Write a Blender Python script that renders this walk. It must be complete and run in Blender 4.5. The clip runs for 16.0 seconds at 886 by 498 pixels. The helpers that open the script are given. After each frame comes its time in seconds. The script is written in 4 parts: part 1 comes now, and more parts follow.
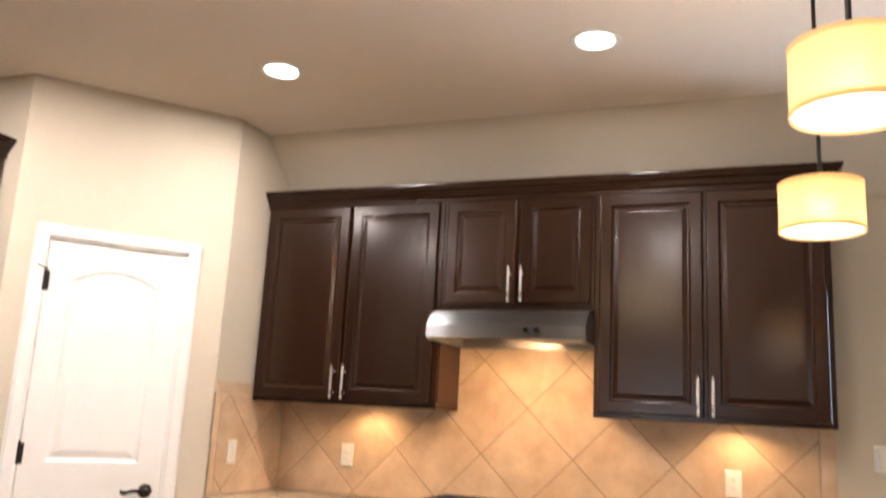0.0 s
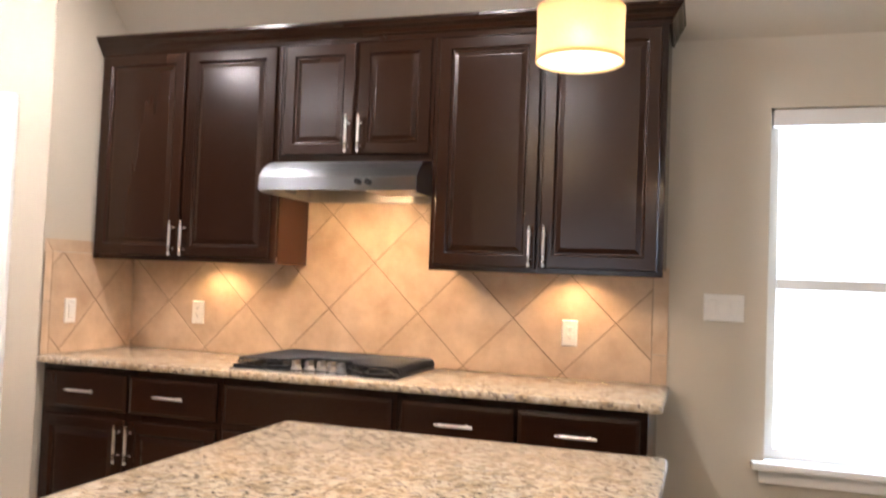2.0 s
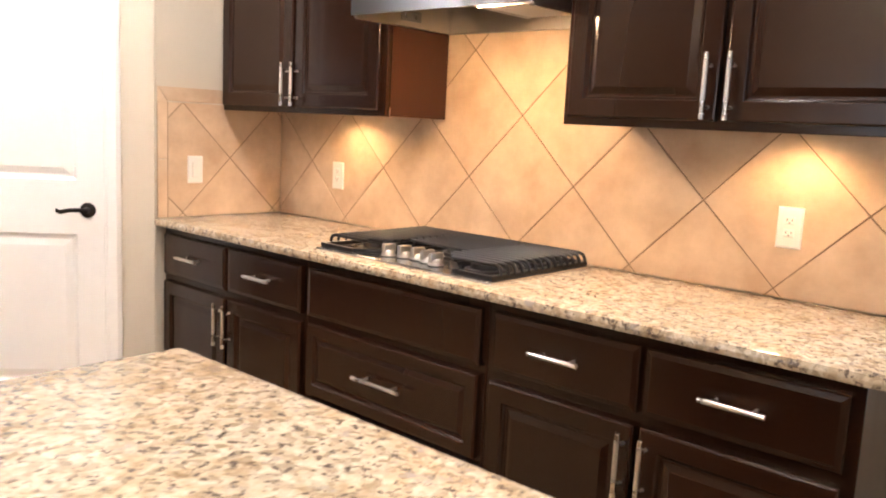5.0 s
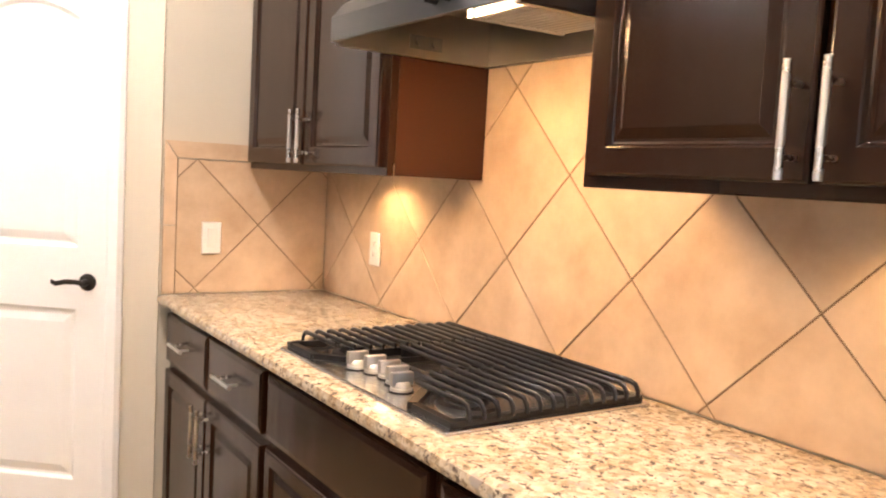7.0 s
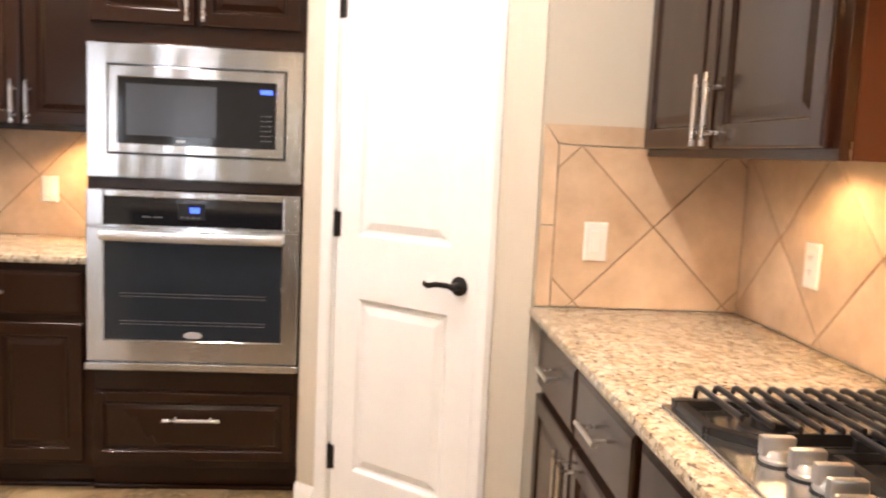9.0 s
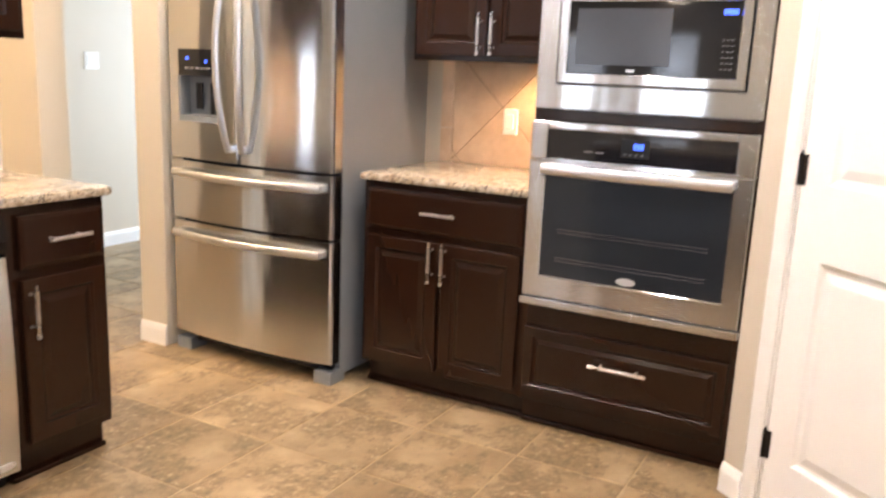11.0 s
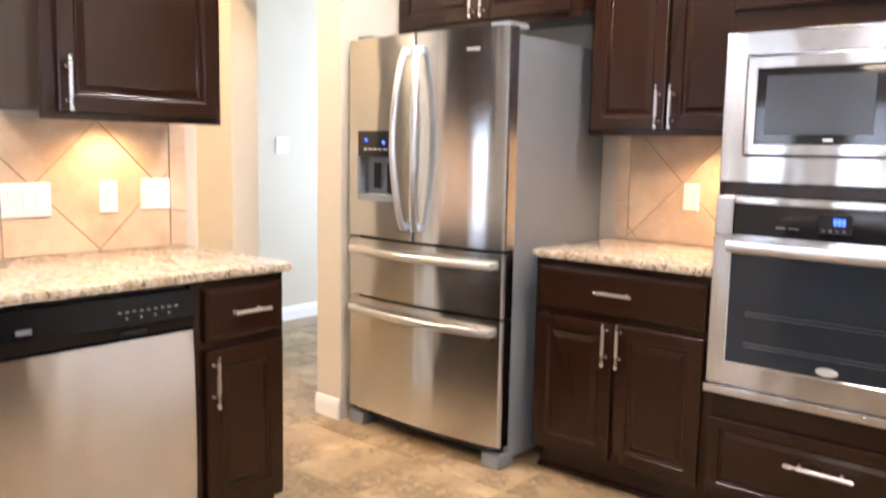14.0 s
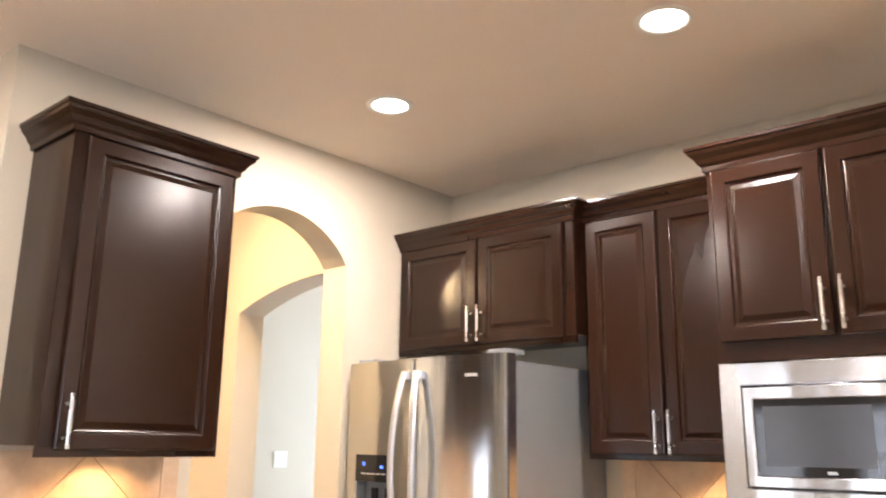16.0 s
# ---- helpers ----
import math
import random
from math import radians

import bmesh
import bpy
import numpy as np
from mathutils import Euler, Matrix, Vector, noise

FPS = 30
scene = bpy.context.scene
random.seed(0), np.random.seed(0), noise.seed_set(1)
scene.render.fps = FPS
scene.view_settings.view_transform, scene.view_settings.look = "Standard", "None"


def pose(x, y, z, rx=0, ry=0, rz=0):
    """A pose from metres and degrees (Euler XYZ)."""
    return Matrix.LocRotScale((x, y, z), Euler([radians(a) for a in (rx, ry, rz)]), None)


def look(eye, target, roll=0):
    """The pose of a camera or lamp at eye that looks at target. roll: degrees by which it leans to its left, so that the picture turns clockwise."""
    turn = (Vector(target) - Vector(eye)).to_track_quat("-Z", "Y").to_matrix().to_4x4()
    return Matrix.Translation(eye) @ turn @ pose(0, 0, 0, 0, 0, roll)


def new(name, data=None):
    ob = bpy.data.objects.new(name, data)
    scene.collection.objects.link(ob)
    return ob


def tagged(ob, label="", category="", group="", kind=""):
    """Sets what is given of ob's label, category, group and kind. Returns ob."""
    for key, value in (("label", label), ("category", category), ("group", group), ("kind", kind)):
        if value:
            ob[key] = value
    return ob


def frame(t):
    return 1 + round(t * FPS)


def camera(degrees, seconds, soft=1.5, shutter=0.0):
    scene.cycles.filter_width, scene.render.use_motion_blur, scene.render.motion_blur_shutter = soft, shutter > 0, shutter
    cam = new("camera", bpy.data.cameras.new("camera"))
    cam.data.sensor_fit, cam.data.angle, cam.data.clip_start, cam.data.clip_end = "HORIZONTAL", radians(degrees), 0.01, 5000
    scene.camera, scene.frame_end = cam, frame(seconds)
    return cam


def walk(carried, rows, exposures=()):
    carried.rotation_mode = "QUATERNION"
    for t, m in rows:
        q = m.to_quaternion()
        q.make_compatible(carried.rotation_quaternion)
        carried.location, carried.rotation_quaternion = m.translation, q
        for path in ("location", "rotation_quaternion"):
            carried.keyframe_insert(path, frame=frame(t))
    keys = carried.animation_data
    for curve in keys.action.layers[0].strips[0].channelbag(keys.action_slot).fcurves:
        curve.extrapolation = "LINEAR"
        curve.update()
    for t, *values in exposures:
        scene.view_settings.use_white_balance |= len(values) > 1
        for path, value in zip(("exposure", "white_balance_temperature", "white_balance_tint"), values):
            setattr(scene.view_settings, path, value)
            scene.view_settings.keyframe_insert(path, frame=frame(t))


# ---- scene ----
cam = camera(57.0, 16.0, soft=2.0, shutter=0.4)
PATH = [
    (0, (1.296, -0.349, 1.344), (0.587, 1.478, 1.743), 3.1),
    (0.5, (1.366, -0.264, 1.366), (0.582, 1.49, 1.937), 3.7),
    (1, (1.481, -0.233, 1.340), (0.700, 1.524, 1.890), 3.6),
    (1.5, (1.716, -0.078, 1.336), (0.984, 1.751, 1.679), 3.2),
    (2, (1.752, -0.022, 1.330), (1.143, 1.882, 1.405), 2.2),
    (2.2, (1.755, 0.02, 1.336), (1.164, 1.928, 1.348), 2.3),
    (2.5, (1.755, 0.175, 1.343), (1.118, 2.071, 1.290), 2.3),
    (3, (1.827, 0.374, 1.338), (1.004, 2.193, 1.229), 2.2),
    (3.5, (1.982, 0.584, 1.345), (0.986, 2.31, 1.169), 2.0),
    (5.8, (1.976, 1.711, 1.346), (0.556, 3.093, 1.073), 3.0),
    (6, (1.912, 1.822, 1.343), (0.468, 3.183, 1.1), 3.0),
    (6.5, (1.82, 2.026, 1.354), (0.276, 3.286, 1.193), 3.0),
    (7, (1.763, 2.236, 1.371), (0.106, 3.342, 1.2), 3.2),
    (7.5, (1.684, 2.352, 1.36), (-0.049, 3.329, 1.154), 3.9),
    (8, (1.457, 2.42, 1.385), (-0.36, 3.221, 1.151), 2.9),
    (8.5, (1.297, 2.432, 1.366), (-0.627, 2.934, 1.152), 2.8),
    (9, (1.228, 2.519, 1.354), (-0.751, 2.682, 1.12), 2.6),
    (9.5, (1.145, 2.689, 1.358), (-0.825, 2.438, 1.121), 2.0),
    (10, (1.051, 2.674, 1.353), (-0.855, 2.095, 1.173), 1.5),
    (12.5, (0.817, 2.507, 1.266), (-0.676, 1.38, 0.558), 1.0),
    (13, (0.818, 2.512, 1.268), (-0.67, 1.351, 0.605), 1.0),
    (13.5, (0.822, 2.527, 1.298), (-0.693, 1.316, 0.808), 1.1),
    (14, (0.837, 2.552, 1.303), (-0.668, 1.257, 1.059), 1.1),
    (14.5, (0.836, 2.576, 1.358), (-0.634, 1.22, 1.354), 0.9),
    (15, (0.842, 2.588, 1.387), (-0.643, 1.267, 1.612), 1.0),
    (15.5, (0.857, 2.582, 1.406), (-0.663, 1.347, 1.812), 0.7),
    (16, (0.837, 2.58, 1.422), (-0.624, 1.296, 1.888), 0.7),
]
EXPOSURES = [(t, s, k, 15) for t, s, k in ((0.0, -0.07, 6450), (1.0, -0.17, 6400), (2.0, 0.0, 6050), (3.5, 0.09, 6050), (6.0, 0.32, 6450), (7.5, 0.30, 6500), (10.0, 0.32, 6500), (12.5, 0.62, 5950), (14.0, 0.58, 5950), (15.0, 0.50, 6400), (16.0, 0.42, 6450))]
walk(cam, [(t, look(eye, target, roll)) for t, eye, target, roll in PATH], EXPOSURES)

# ---- light ----
H = 2.78
world = bpy.data.worlds.new("world")
scene.world = world
world.use_nodes = True
wn = world.node_tree
sky = wn.nodes.new("ShaderNodeTexSky")
sky.sky_type, sky.sun_disc, sky.sun_elevation, sky.sun_rotation = "NISHITA", False, radians(45), radians(150)
wn.links.new(sky.outputs[0], wn.nodes["Background"].inputs[0])
wn.nodes["Background"].inputs[1].default_value = 0.12


def lamp(name, kind, m, power, color, size=0.1, size_y=0.0, spot=0.0):
    data = bpy.data.lights.new(name, kind)
    data.energy, data.color = power, color
    if kind == "AREA":
        data.size = size
        data.shape = "RECTANGLE" if size_y else "DISK"
        if size_y:
            data.size_y = size_y
    else:
        data.shadow_soft_size = size
    if kind == "SPOT":
        data.spot_size, data.spot_blend = radians(spot), 0.6
    ob = new(name, data)
    ob.matrix_world = m
    return ob


CAN_W, PUCK_W, WINDOW_W = 27.0, 2.0, 50.0
WARM, PUCK, DAY = (1.0, 0.91, 0.83), (1.0, 0.62, 0.30), (0.80, 0.90, 1.0)
CANS = ((-0.61, 2.50), (0.752, 2.545), (-1.37, 0.34), (-1.45, 1.52), (0.68, 0.34))
for cx, cy in CANS:
    lamp("can_lamp", "AREA", pose(cx, cy, H - 0.012), CAN_W, WARM, 0.13)
# daylight in the window openings; the two living room ones are added fill
lamp("window_and_fill_light", "AREA", pose(2.48, 3.80, 1.366, -90), WINDOW_W * 1.3, (0.66, 0.82, 1.0), 0.93, 1.46)
lamp("window_and_fill_light", "AREA", pose(4.22, 0.485, 1.35, 0, 90, 0), WINDOW_W * 0.07, DAY, 0.95, 0.42)
lamp("window_and_fill_light", "AREA", pose(4.22, -0.525, 1.35, 0, 90, 0), WINDOW_W * 0.07, DAY, 0.95, 0.50)
# daylight fill from an added, unseen south window
lamp("window_and_fill_light", "AREA", pose(-0.5, -6.45, 1.40, 90), WINDOW_W * 0.5, DAY, 2.4, 1.5)
# fill from an added, unseen east window, for the west cabinets
lamp("window_and_fill_light", "AREA", pose(4.22, -2.6, 1.40, 0, 90, 0), WINDOW_W * 0.2, DAY, 1.5, 0.9)
lamp("window_and_fill_light", "AREA", pose(-4.95, -1.3, 1.40, 0, -90, 0), WINDOW_W * 1.8, (0.60, 0.78, 1.0), 1.2, 1.4)
# under-cabinet pucks, hood lamp, added passage fill
PUCKS = ((-0.56, 3.49, 1.366), (1.22, 3.49, 1.366), (-0.58, -0.15, 1.366), (-2.35, 1.31, 1.366))
for (px_, py_, pz_), pw_ in zip(PUCKS, (1.0, 1.0, 1.25, 2.4)):
    lamp("puck_lamp", "SPOT", pose(px_, py_, pz_ + 0.018), PUCK_W * 4 * pw_, PUCK, 0.03, spot=150)
PENDANTS = ((1.463, 1.13, 1.885), (1.463, 1.88, 1.851))
for px_, py_, pz_ in PENDANTS:
    lamp("pendant_lamp_bulb", "POINT", pose(px_, py_, pz_ + 0.065), 14.0, (1.0, 0.80, 0.56), 0.03)
    lamp("pendant_down_light", "AREA", pose(px_, py_, pz_ + 0.004), 2.5, (1.0, 0.84, 0.64), 0.18)
LIVING_CANS = ((0.22, -2.02),)
for cx, cy in LIVING_CANS:
    lamp("can_lamp", "AREA", pose(cx, cy, H - 0.012), CAN_W * 2.1, (1.0, 0.72, 0.40), 0.15)
lamp("hood_lamp", "AREA", pose(0.300, 3.166, 1.7145, 14, 0, 0), 12.0, PUCK, 0.25, 0.025)
# unseen warm fill with no fixture, added to brighten the passage
lamp("passage_fill", "AREA", pose(-1.10, -0.80, H - 0.012), 22.0, (1.0, 0.70, 0.38), 0.13)


# ---- materials ----
def nodes_of(name):
    m = bpy.data.materials.new(name)
    m.use_nodes = True
    t = m.node_tree
    return m, t, t.nodes, t.links, t.nodes["Principled BSDF"]


def coords(t, scale=(1, 1, 1)):
    c = t.nodes.new("ShaderNodeTexCoord")
    mp = t.nodes.new("ShaderNodeMapping")
    mp.inputs["Scale"].default_value = scale
    t.links.new(c.outputs["Object"], mp.inputs[0])
    return mp.outputs[0]


def noise_tex(t, vec, scale, detail=4.0, rough=0.55):
    n = t.nodes.new("ShaderNodeTexNoise")
    n.inputs["Scale"].default_value, n.inputs["Detail"].default_value, n.inputs["Roughness"].default_value = scale, detail, rough
    t.links.new(vec, n.inputs["Vector"])
    return n.outputs["Fac"]


def ramp(t, fac, stops):
    r = t.nodes.new("ShaderNodeValToRGB")
    e = r.color_ramp.elements
    while len(e) < len(stops):
        e.new(0.5)
    for k, (p, c) in zip(e, stops):
        k.position, k.color = p, (*c, 1)
    t.links.new(fac, r.inputs[0])
    return r.outputs[0]


def mix(t, fac, a, b, mode="MIX"):
    m = t.nodes.new("ShaderNodeMix")
    m.data_type, m.blend_type = "RGBA", mode
    if isinstance(fac, float):
        m.inputs[0].default_value = fac
    else:
        t.links.new(fac, m.inputs[0])
    for k, v in ((6, a), (7, b)):
        if isinstance(v, tuple):
            m.inputs[k].default_value = (*v, 1)
        else:
            t.links.new(v, m.inputs[k])
    return m.outputs[2]


def bump(t, height, strength, dist, bsdf):
    b = t.nodes.new("ShaderNodeBump")
    b.inputs["Strength"].default_value, b.inputs["Distance"].default_value = strength, dist
    t.links.new(height, b.inputs["Height"])
    t.links.new(b.outputs[0], bsdf.inputs["Normal"])


def spread(t, fac, lo, hi):
    m = t.nodes.new("ShaderNodeMapRange")
    m.inputs[3].default_value, m.inputs[4].default_value = lo, hi
    t.links.new(fac, m.inputs[0])
    return m.outputs[0]


def plain(name, color, rough=0.5, metal=0.0, vary=0.06, scale=6.0, bumps=0.0, bump_scale=200.0, coat=0.0, spec=0.5):
    m, t, n, l, b = nodes_of(name)
    b.inputs["Specular IOR Level"].default_value = spec
    v = coords(t)
    low = tuple(c * (1 - vary) for c in color)
    high = tuple(min(1, c * (1 + vary)) for c in color)
    l.new(ramp(t, noise_tex(t, v, scale), ((0.3, low), (0.7, high))), b.inputs["Base Color"])
    l.new(spread(t, noise_tex(t, v, scale * 3), rough * 0.85, rough * 1.15), b.inputs["Roughness"])
    b.inputs["Metallic"].default_value = metal
    b.inputs["Coat Weight"].default_value = coat
    if bumps:
        bump(t, noise_tex(t, v, bump_scale, 3), bumps, 0.002, b)
    return m


def wood(name, color, rough=0.24, spec=0.32):
    """Dark stained and lacquered maple: an even finish whose tone shifts a little from board to board."""
    m, t, n, l, b = nodes_of(name)
    oi = n.new("ShaderNodeObjectInfo")
    l.new(ramp(t, oi.outputs["Random"], ((0.0, tuple(c * 0.86 for c in color)), (1.0, tuple(c * 1.16 for c in color)))), b.inputs["Base Color"])
    l.new(spread(t, oi.outputs["Random"], rough * 0.9, rough * 1.12), b.inputs["Roughness"])
    b.inputs["Specular IOR Level"].default_value = spec
    # faint waviness of the lacquer along the upright grain
    bump(t, noise_tex(t, coords(t, (9.0, 9.0, 1.6)), 1.0, 2, 0.5), 0.10, 0.012, b)
    return m


def granite():
    m, t, n, l, b = nodes_of("granite")
    v = coords(t)
    base = ramp(t, noise_tex(t, v, 19.0, 6, 0.7), ((0.28, (0.27, 0.185, 0.105)), (0.42, (0.42, 0.335, 0.228)), (0.58, (0.52, 0.455, 0.358)), (0.75, (0.44, 0.335, 0.205))))
    vor = n.new("ShaderNodeTexVoronoi")
    vor.inputs["Scale"].default_value = 84.0
    l.new(v, vor.inputs["Vector"])
    flake = ramp(t, vor.outputs["Color"], ((0.0, (0.5, 0.46, 0.4)), (0.5, (1.0, 0.97, 0.92)), (1.0, (1.22, 1.2, 1.16))))
    base = mix(t, 1.0, base, flake, "MULTIPLY")
    dark = ramp(t, noise_tex(t, v, 60.0, 5, 0.68), ((0.40, (1, 1, 1)), (0.45, (0, 0, 0))))
    base = mix(t, dark, base, (0.115, 0.088, 0.068))
    grey = ramp(t, noise_tex(t, v, 27.0, 4, 0.6), ((0.60, (0, 0, 0)), (0.70, (1, 1, 1))))
    base = mix(t, grey, base, (0.33, 0.29, 0.25))
    l.new(base, b.inputs["Base Color"])
    b.inputs["Roughness"].default_value = 0.19
    b.inputs["Coat Weight"].default_value, b.inputs["Coat Roughness"].default_value = 0.1, 0.08
    return m


def ceramic(name, c0, c1, rough=0.42):
    m, t, n, l, b = nodes_of(name)
    v = coords(t)
    oi = n.new("ShaderNodeObjectInfo")
    w = n.new("ShaderNodeVectorMath")
    w.operation = "ADD"
    sc = n.new("ShaderNodeVectorMath")
    sc.operation = "SCALE"
    cv = n.new("ShaderNodeCombineXYZ")
    for k in range(3):
        l.new(oi.outputs["Random"], cv.inputs[k])
    l.new(cv.outputs[0], sc.inputs[0])
    sc.inputs["Scale"].default_value = 17.0
    l.new(v, w.inputs[0]), l.new(sc.outputs[0], w.inputs[1])
    cloud = ramp(t, noise_tex(t, w.outputs[0], 7.0, 5, 0.6), ((0.3, c0), (0.7, c1)))
    tone = ramp(t, oi.outputs["Random"], ((0.0, (0.93, 0.92, 0.9)), (1.0, (1.04, 1.04, 1.04))))
    l.new(mix(t, 1.0, cloud, tone, "MULTIPLY"), b.inputs["Base Color"])
    l.new(spread(t, noise_tex(t, w.outputs[0], 30.0), rough - 0.08, rough + 0.1), b.inputs["Roughness"])
    bump(t, noise_tex(t, w.outputs[0], 60.0, 4), 0.12, 0.002, b)
    return m


def floor_stone():
    m, t, n, l, b = nodes_of("travertine_tile")
    v = coords(t)
    oi = n.new("ShaderNodeObjectInfo")
    geo = n.new("ShaderNodeNewGeometry")
    add = n.new("ShaderNodeMath")
    l.new(oi.outputs["Random"], add.inputs[0]), l.new(geo.outputs["Random Per Island"], add.inputs[1])
    cv = n.new("ShaderNodeCombineXYZ")
    mul = n.new("ShaderNodeMath")
    mul.operation, mul.inputs[1].default_value = "MULTIPLY", 23.0
    l.new(add.outputs[0], mul.inputs[0])
    for k in range(3):
        l.new(mul.outputs[0], cv.inputs[k])
    w = n.new("ShaderNodeVectorMath")
    l.new(v, w.inputs[0]), l.new(cv.outputs[0], w.inputs[1])
    vec = w.outputs[0]
    cloud = ramp(t, noise_tex(t, vec, 4.0, 6, 0.6), ((0.32, (0.22, 0.148, 0.072)), (0.50, (0.315, 0.220, 0.116)), (0.70, (0.43, 0.315, 0.180))))
    crust = ramp(t, noise_tex(t, vec, 33.0, 7, 0.74), ((0.36, (0.075, 0.046, 0.021)), (0.43, (0.148, 0.099, 0.047)), (0.55, (0.215, 0.149, 0.073)), (0.60, (0.29, 0.210, 0.114)), (0.66, (0.50, 0.39, 0.26))))
    zone = ramp(t, noise_tex(t, vec, 4.6, 9, 0.66), ((0.45, (0, 0, 0)), (0.535, (1, 1, 1))))
    part_zone = mix(t, 1.0, zone, (0.88, 0.88, 0.88), "MULTIPLY")
    col = mix(t, part_zone, cloud, crust)
    pits = ramp(t, noise_tex(t, vec, 42.0, 4, 0.65), ((0.31, (1, 1, 1)), (0.35, (0, 0, 0))))
    col = mix(t, pits, col, (0.11, 0.08, 0.05))
    tone = ramp(t, oi.outputs["Random"], ((0.0, (0.84, 0.83, 0.81)), (0.5, (0.98, 0.98, 0.98)), (1.0, (1.08, 1.06, 1.04))))
    col = mix(t, 1.0, col, tone, "MULTIPLY")
    l.new(col, b.inputs["Base Color"])
    l.new(spread(t, noise_tex(t, vec, 12.0), 0.34, 0.55), b.inputs["Roughness"])
    bump(t, noise_tex(t, vec, 26.0, 5, 0.7), 0.15, 0.002, b)
    return m


def steel(name, color=(0.615, 0.635, 0.66), rough=0.18):
    """Steel brushed along the thing's own x: reflections smear upright."""
    m, t, n, l, b = nodes_of(name)
    soft = noise_tex(t, coords(t, (2.0, 2.0, 0.6)), 1.5, 2)
    l.new(ramp(t, soft, ((0.3, tuple(c * 0.95 for c in color)), (0.7, tuple(min(1, c * 1.04) for c in color)))), b.inputs["Base Color"])
    b.inputs["Metallic"].default_value = 1.0
    b.inputs["Roughness"].default_value = rough
    b.inputs["Anisotropic"].default_value = 0.94
    up = n.new("ShaderNodeVectorTransform")
    up.vector_type, up.convert_from, up.convert_to = "VECTOR", "OBJECT", "WORLD"
    up.inputs[0].default_value = (0, 0, 1)
    l.new(up.outputs[0], b.inputs["Tangent"])
    bump(t, noise_tex(t, coords(t, (3.6, 1.0, 1.2)), 1.6, 1), 0.24, 0.02, b)
    return m


def glow(name, color, strength):
    m, t, n, l, b = nodes_of(name)
    b.inputs["Base Color"].default_value = (*color, 1)
    b.inputs["Emission Color"].default_value, b.inputs["Emission Strength"].default_value = (*color, 1), strength
    return m


def fabric():
    m, t, n, l, b = nodes_of("shade_fabric")
    v = coords(t, (300, 300, 300))
    weave = noise_tex(t, v, 1.0, 2)
    tr = n.new("ShaderNodeBsdfTranslucent")
    df = n.new("ShaderNodeBsdfDiffuse")
    ms = n.new("ShaderNodeMixShader")
    col = ramp(t, weave, ((0.3, (0.95, 0.79, 0.55)), (0.7, (0.98, 0.86, 0.65))))
    l.new(col, tr.inputs[0]), l.new(col, df.inputs[0])
    ms.inputs[0].default_value = 0.35
    l.new(tr.outputs[0], ms.inputs[1]), l.new(df.outputs[0], ms.inputs[2])
    # some light passes nearly straight, so the bulb shows as a soft bright middle
    rf = n.new("ShaderNodeBsdfRefraction")
    rf.inputs["Roughness"].default_value, rf.inputs["IOR"].default_value = 0.75, 1.2
    l.new(col, rf.inputs[0])
    m2 = n.new("ShaderNodeMixShader")
    m2.inputs[0].default_value = 0.3
    l.new(ms.outputs[0], m2.inputs[1]), l.new(rf.outputs[0], m2.inputs[2])
    l.new(m2.outputs[0], n["Material Output"].inputs[0])
    return m


def clear_glass():
    m, t, n, l, b = nodes_of("window_glass")
    tr = n.new("ShaderNodeBsdfTransparent")
    gl = n.new("ShaderNodeBsdfGlossy")
    gl.inputs["Roughness"].default_value = 0.02
    ms = n.new("ShaderNodeMixShader")
    ms.inputs[0].default_value = 0.06
    l.new(tr.outputs[0], ms.inputs[1]), l.new(gl.outputs[0], ms.inputs[2])
    l.new(ms.outputs[0], n["Material Output"].inputs[0])
    return m


WOOD = wood("espresso_wood", (0.0190, 0.0072, 0.0034), 0.205, 0.32)
# redder and lighter than the other cabinet wood
RED_WOOD = wood("reddish_side", (0.043, 0.0130, 0.0052), 0.34)
GRANITE = granite()
TILE = ceramic("sand_ceramic", (0.49, 0.34, 0.218), (0.68, 0.51, 0.352))
GROUT = plain("brown_grout", (0.22, 0.145, 0.085), 0.9)
FLOOR_TILE = floor_stone()
FLOOR_GROUT = plain("pale_grout", (0.36, 0.265, 0.155), 0.9)
WALL = plain("tan_wall_paint", (0.565, 0.50, 0.395), 0.75, vary=0.03, scale=1.5, bumps=0.12, bump_scale=130)
CEIL = plain("ceiling_paint", (0.82, 0.735, 0.645), 0.9, vary=0.02, scale=1.2, bumps=0.2, bump_scale=90)
WHITE = plain("white_gloss_paint", (0.82, 0.80, 0.76), 0.32, vary=0.02)
PLASTIC = plain("white_plastic", (0.80, 0.77, 0.71), 0.35, vary=0.02)
# dark colour for socket slots and for painted shade inside the hood
SLOT_SHADE = plain("dark_slot_shade", (0.05, 0.045, 0.04), 0.6)
STEEL = steel("brushed_steel")
NICKEL = plain("satin_nickel", (0.72, 0.70, 0.67), 0.28, 1.0)
SATIN = plain("satin_handle_steel", (0.68, 0.69, 0.71), 0.34, 1.0, vary=0.03)
GREY = plain("grey_enamel", (0.20, 0.208, 0.212), 0.36, vary=0.03, bumps=0.1, bump_scale=400)
IRON = plain("cast_iron", (0.009, 0.008, 0.008), 0.30, vary=0.2, spec=0.35, bumps=0.1, bump_scale=500)
BLACK_ENAMEL = plain("black_enamel", (0.005, 0.005, 0.0055), 0.14, spec=0.2)
BLACK = plain("black_plastic", (0.010, 0.010, 0.011), 0.3, spec=0.25)
DARK_STEEL = plain("dull_hood_lining", (0.36, 0.33, 0.30), 0.34, 1.0)
HOOD_STEEL = steel("hood_steel", (0.205, 0.215, 0.23), 0.36)
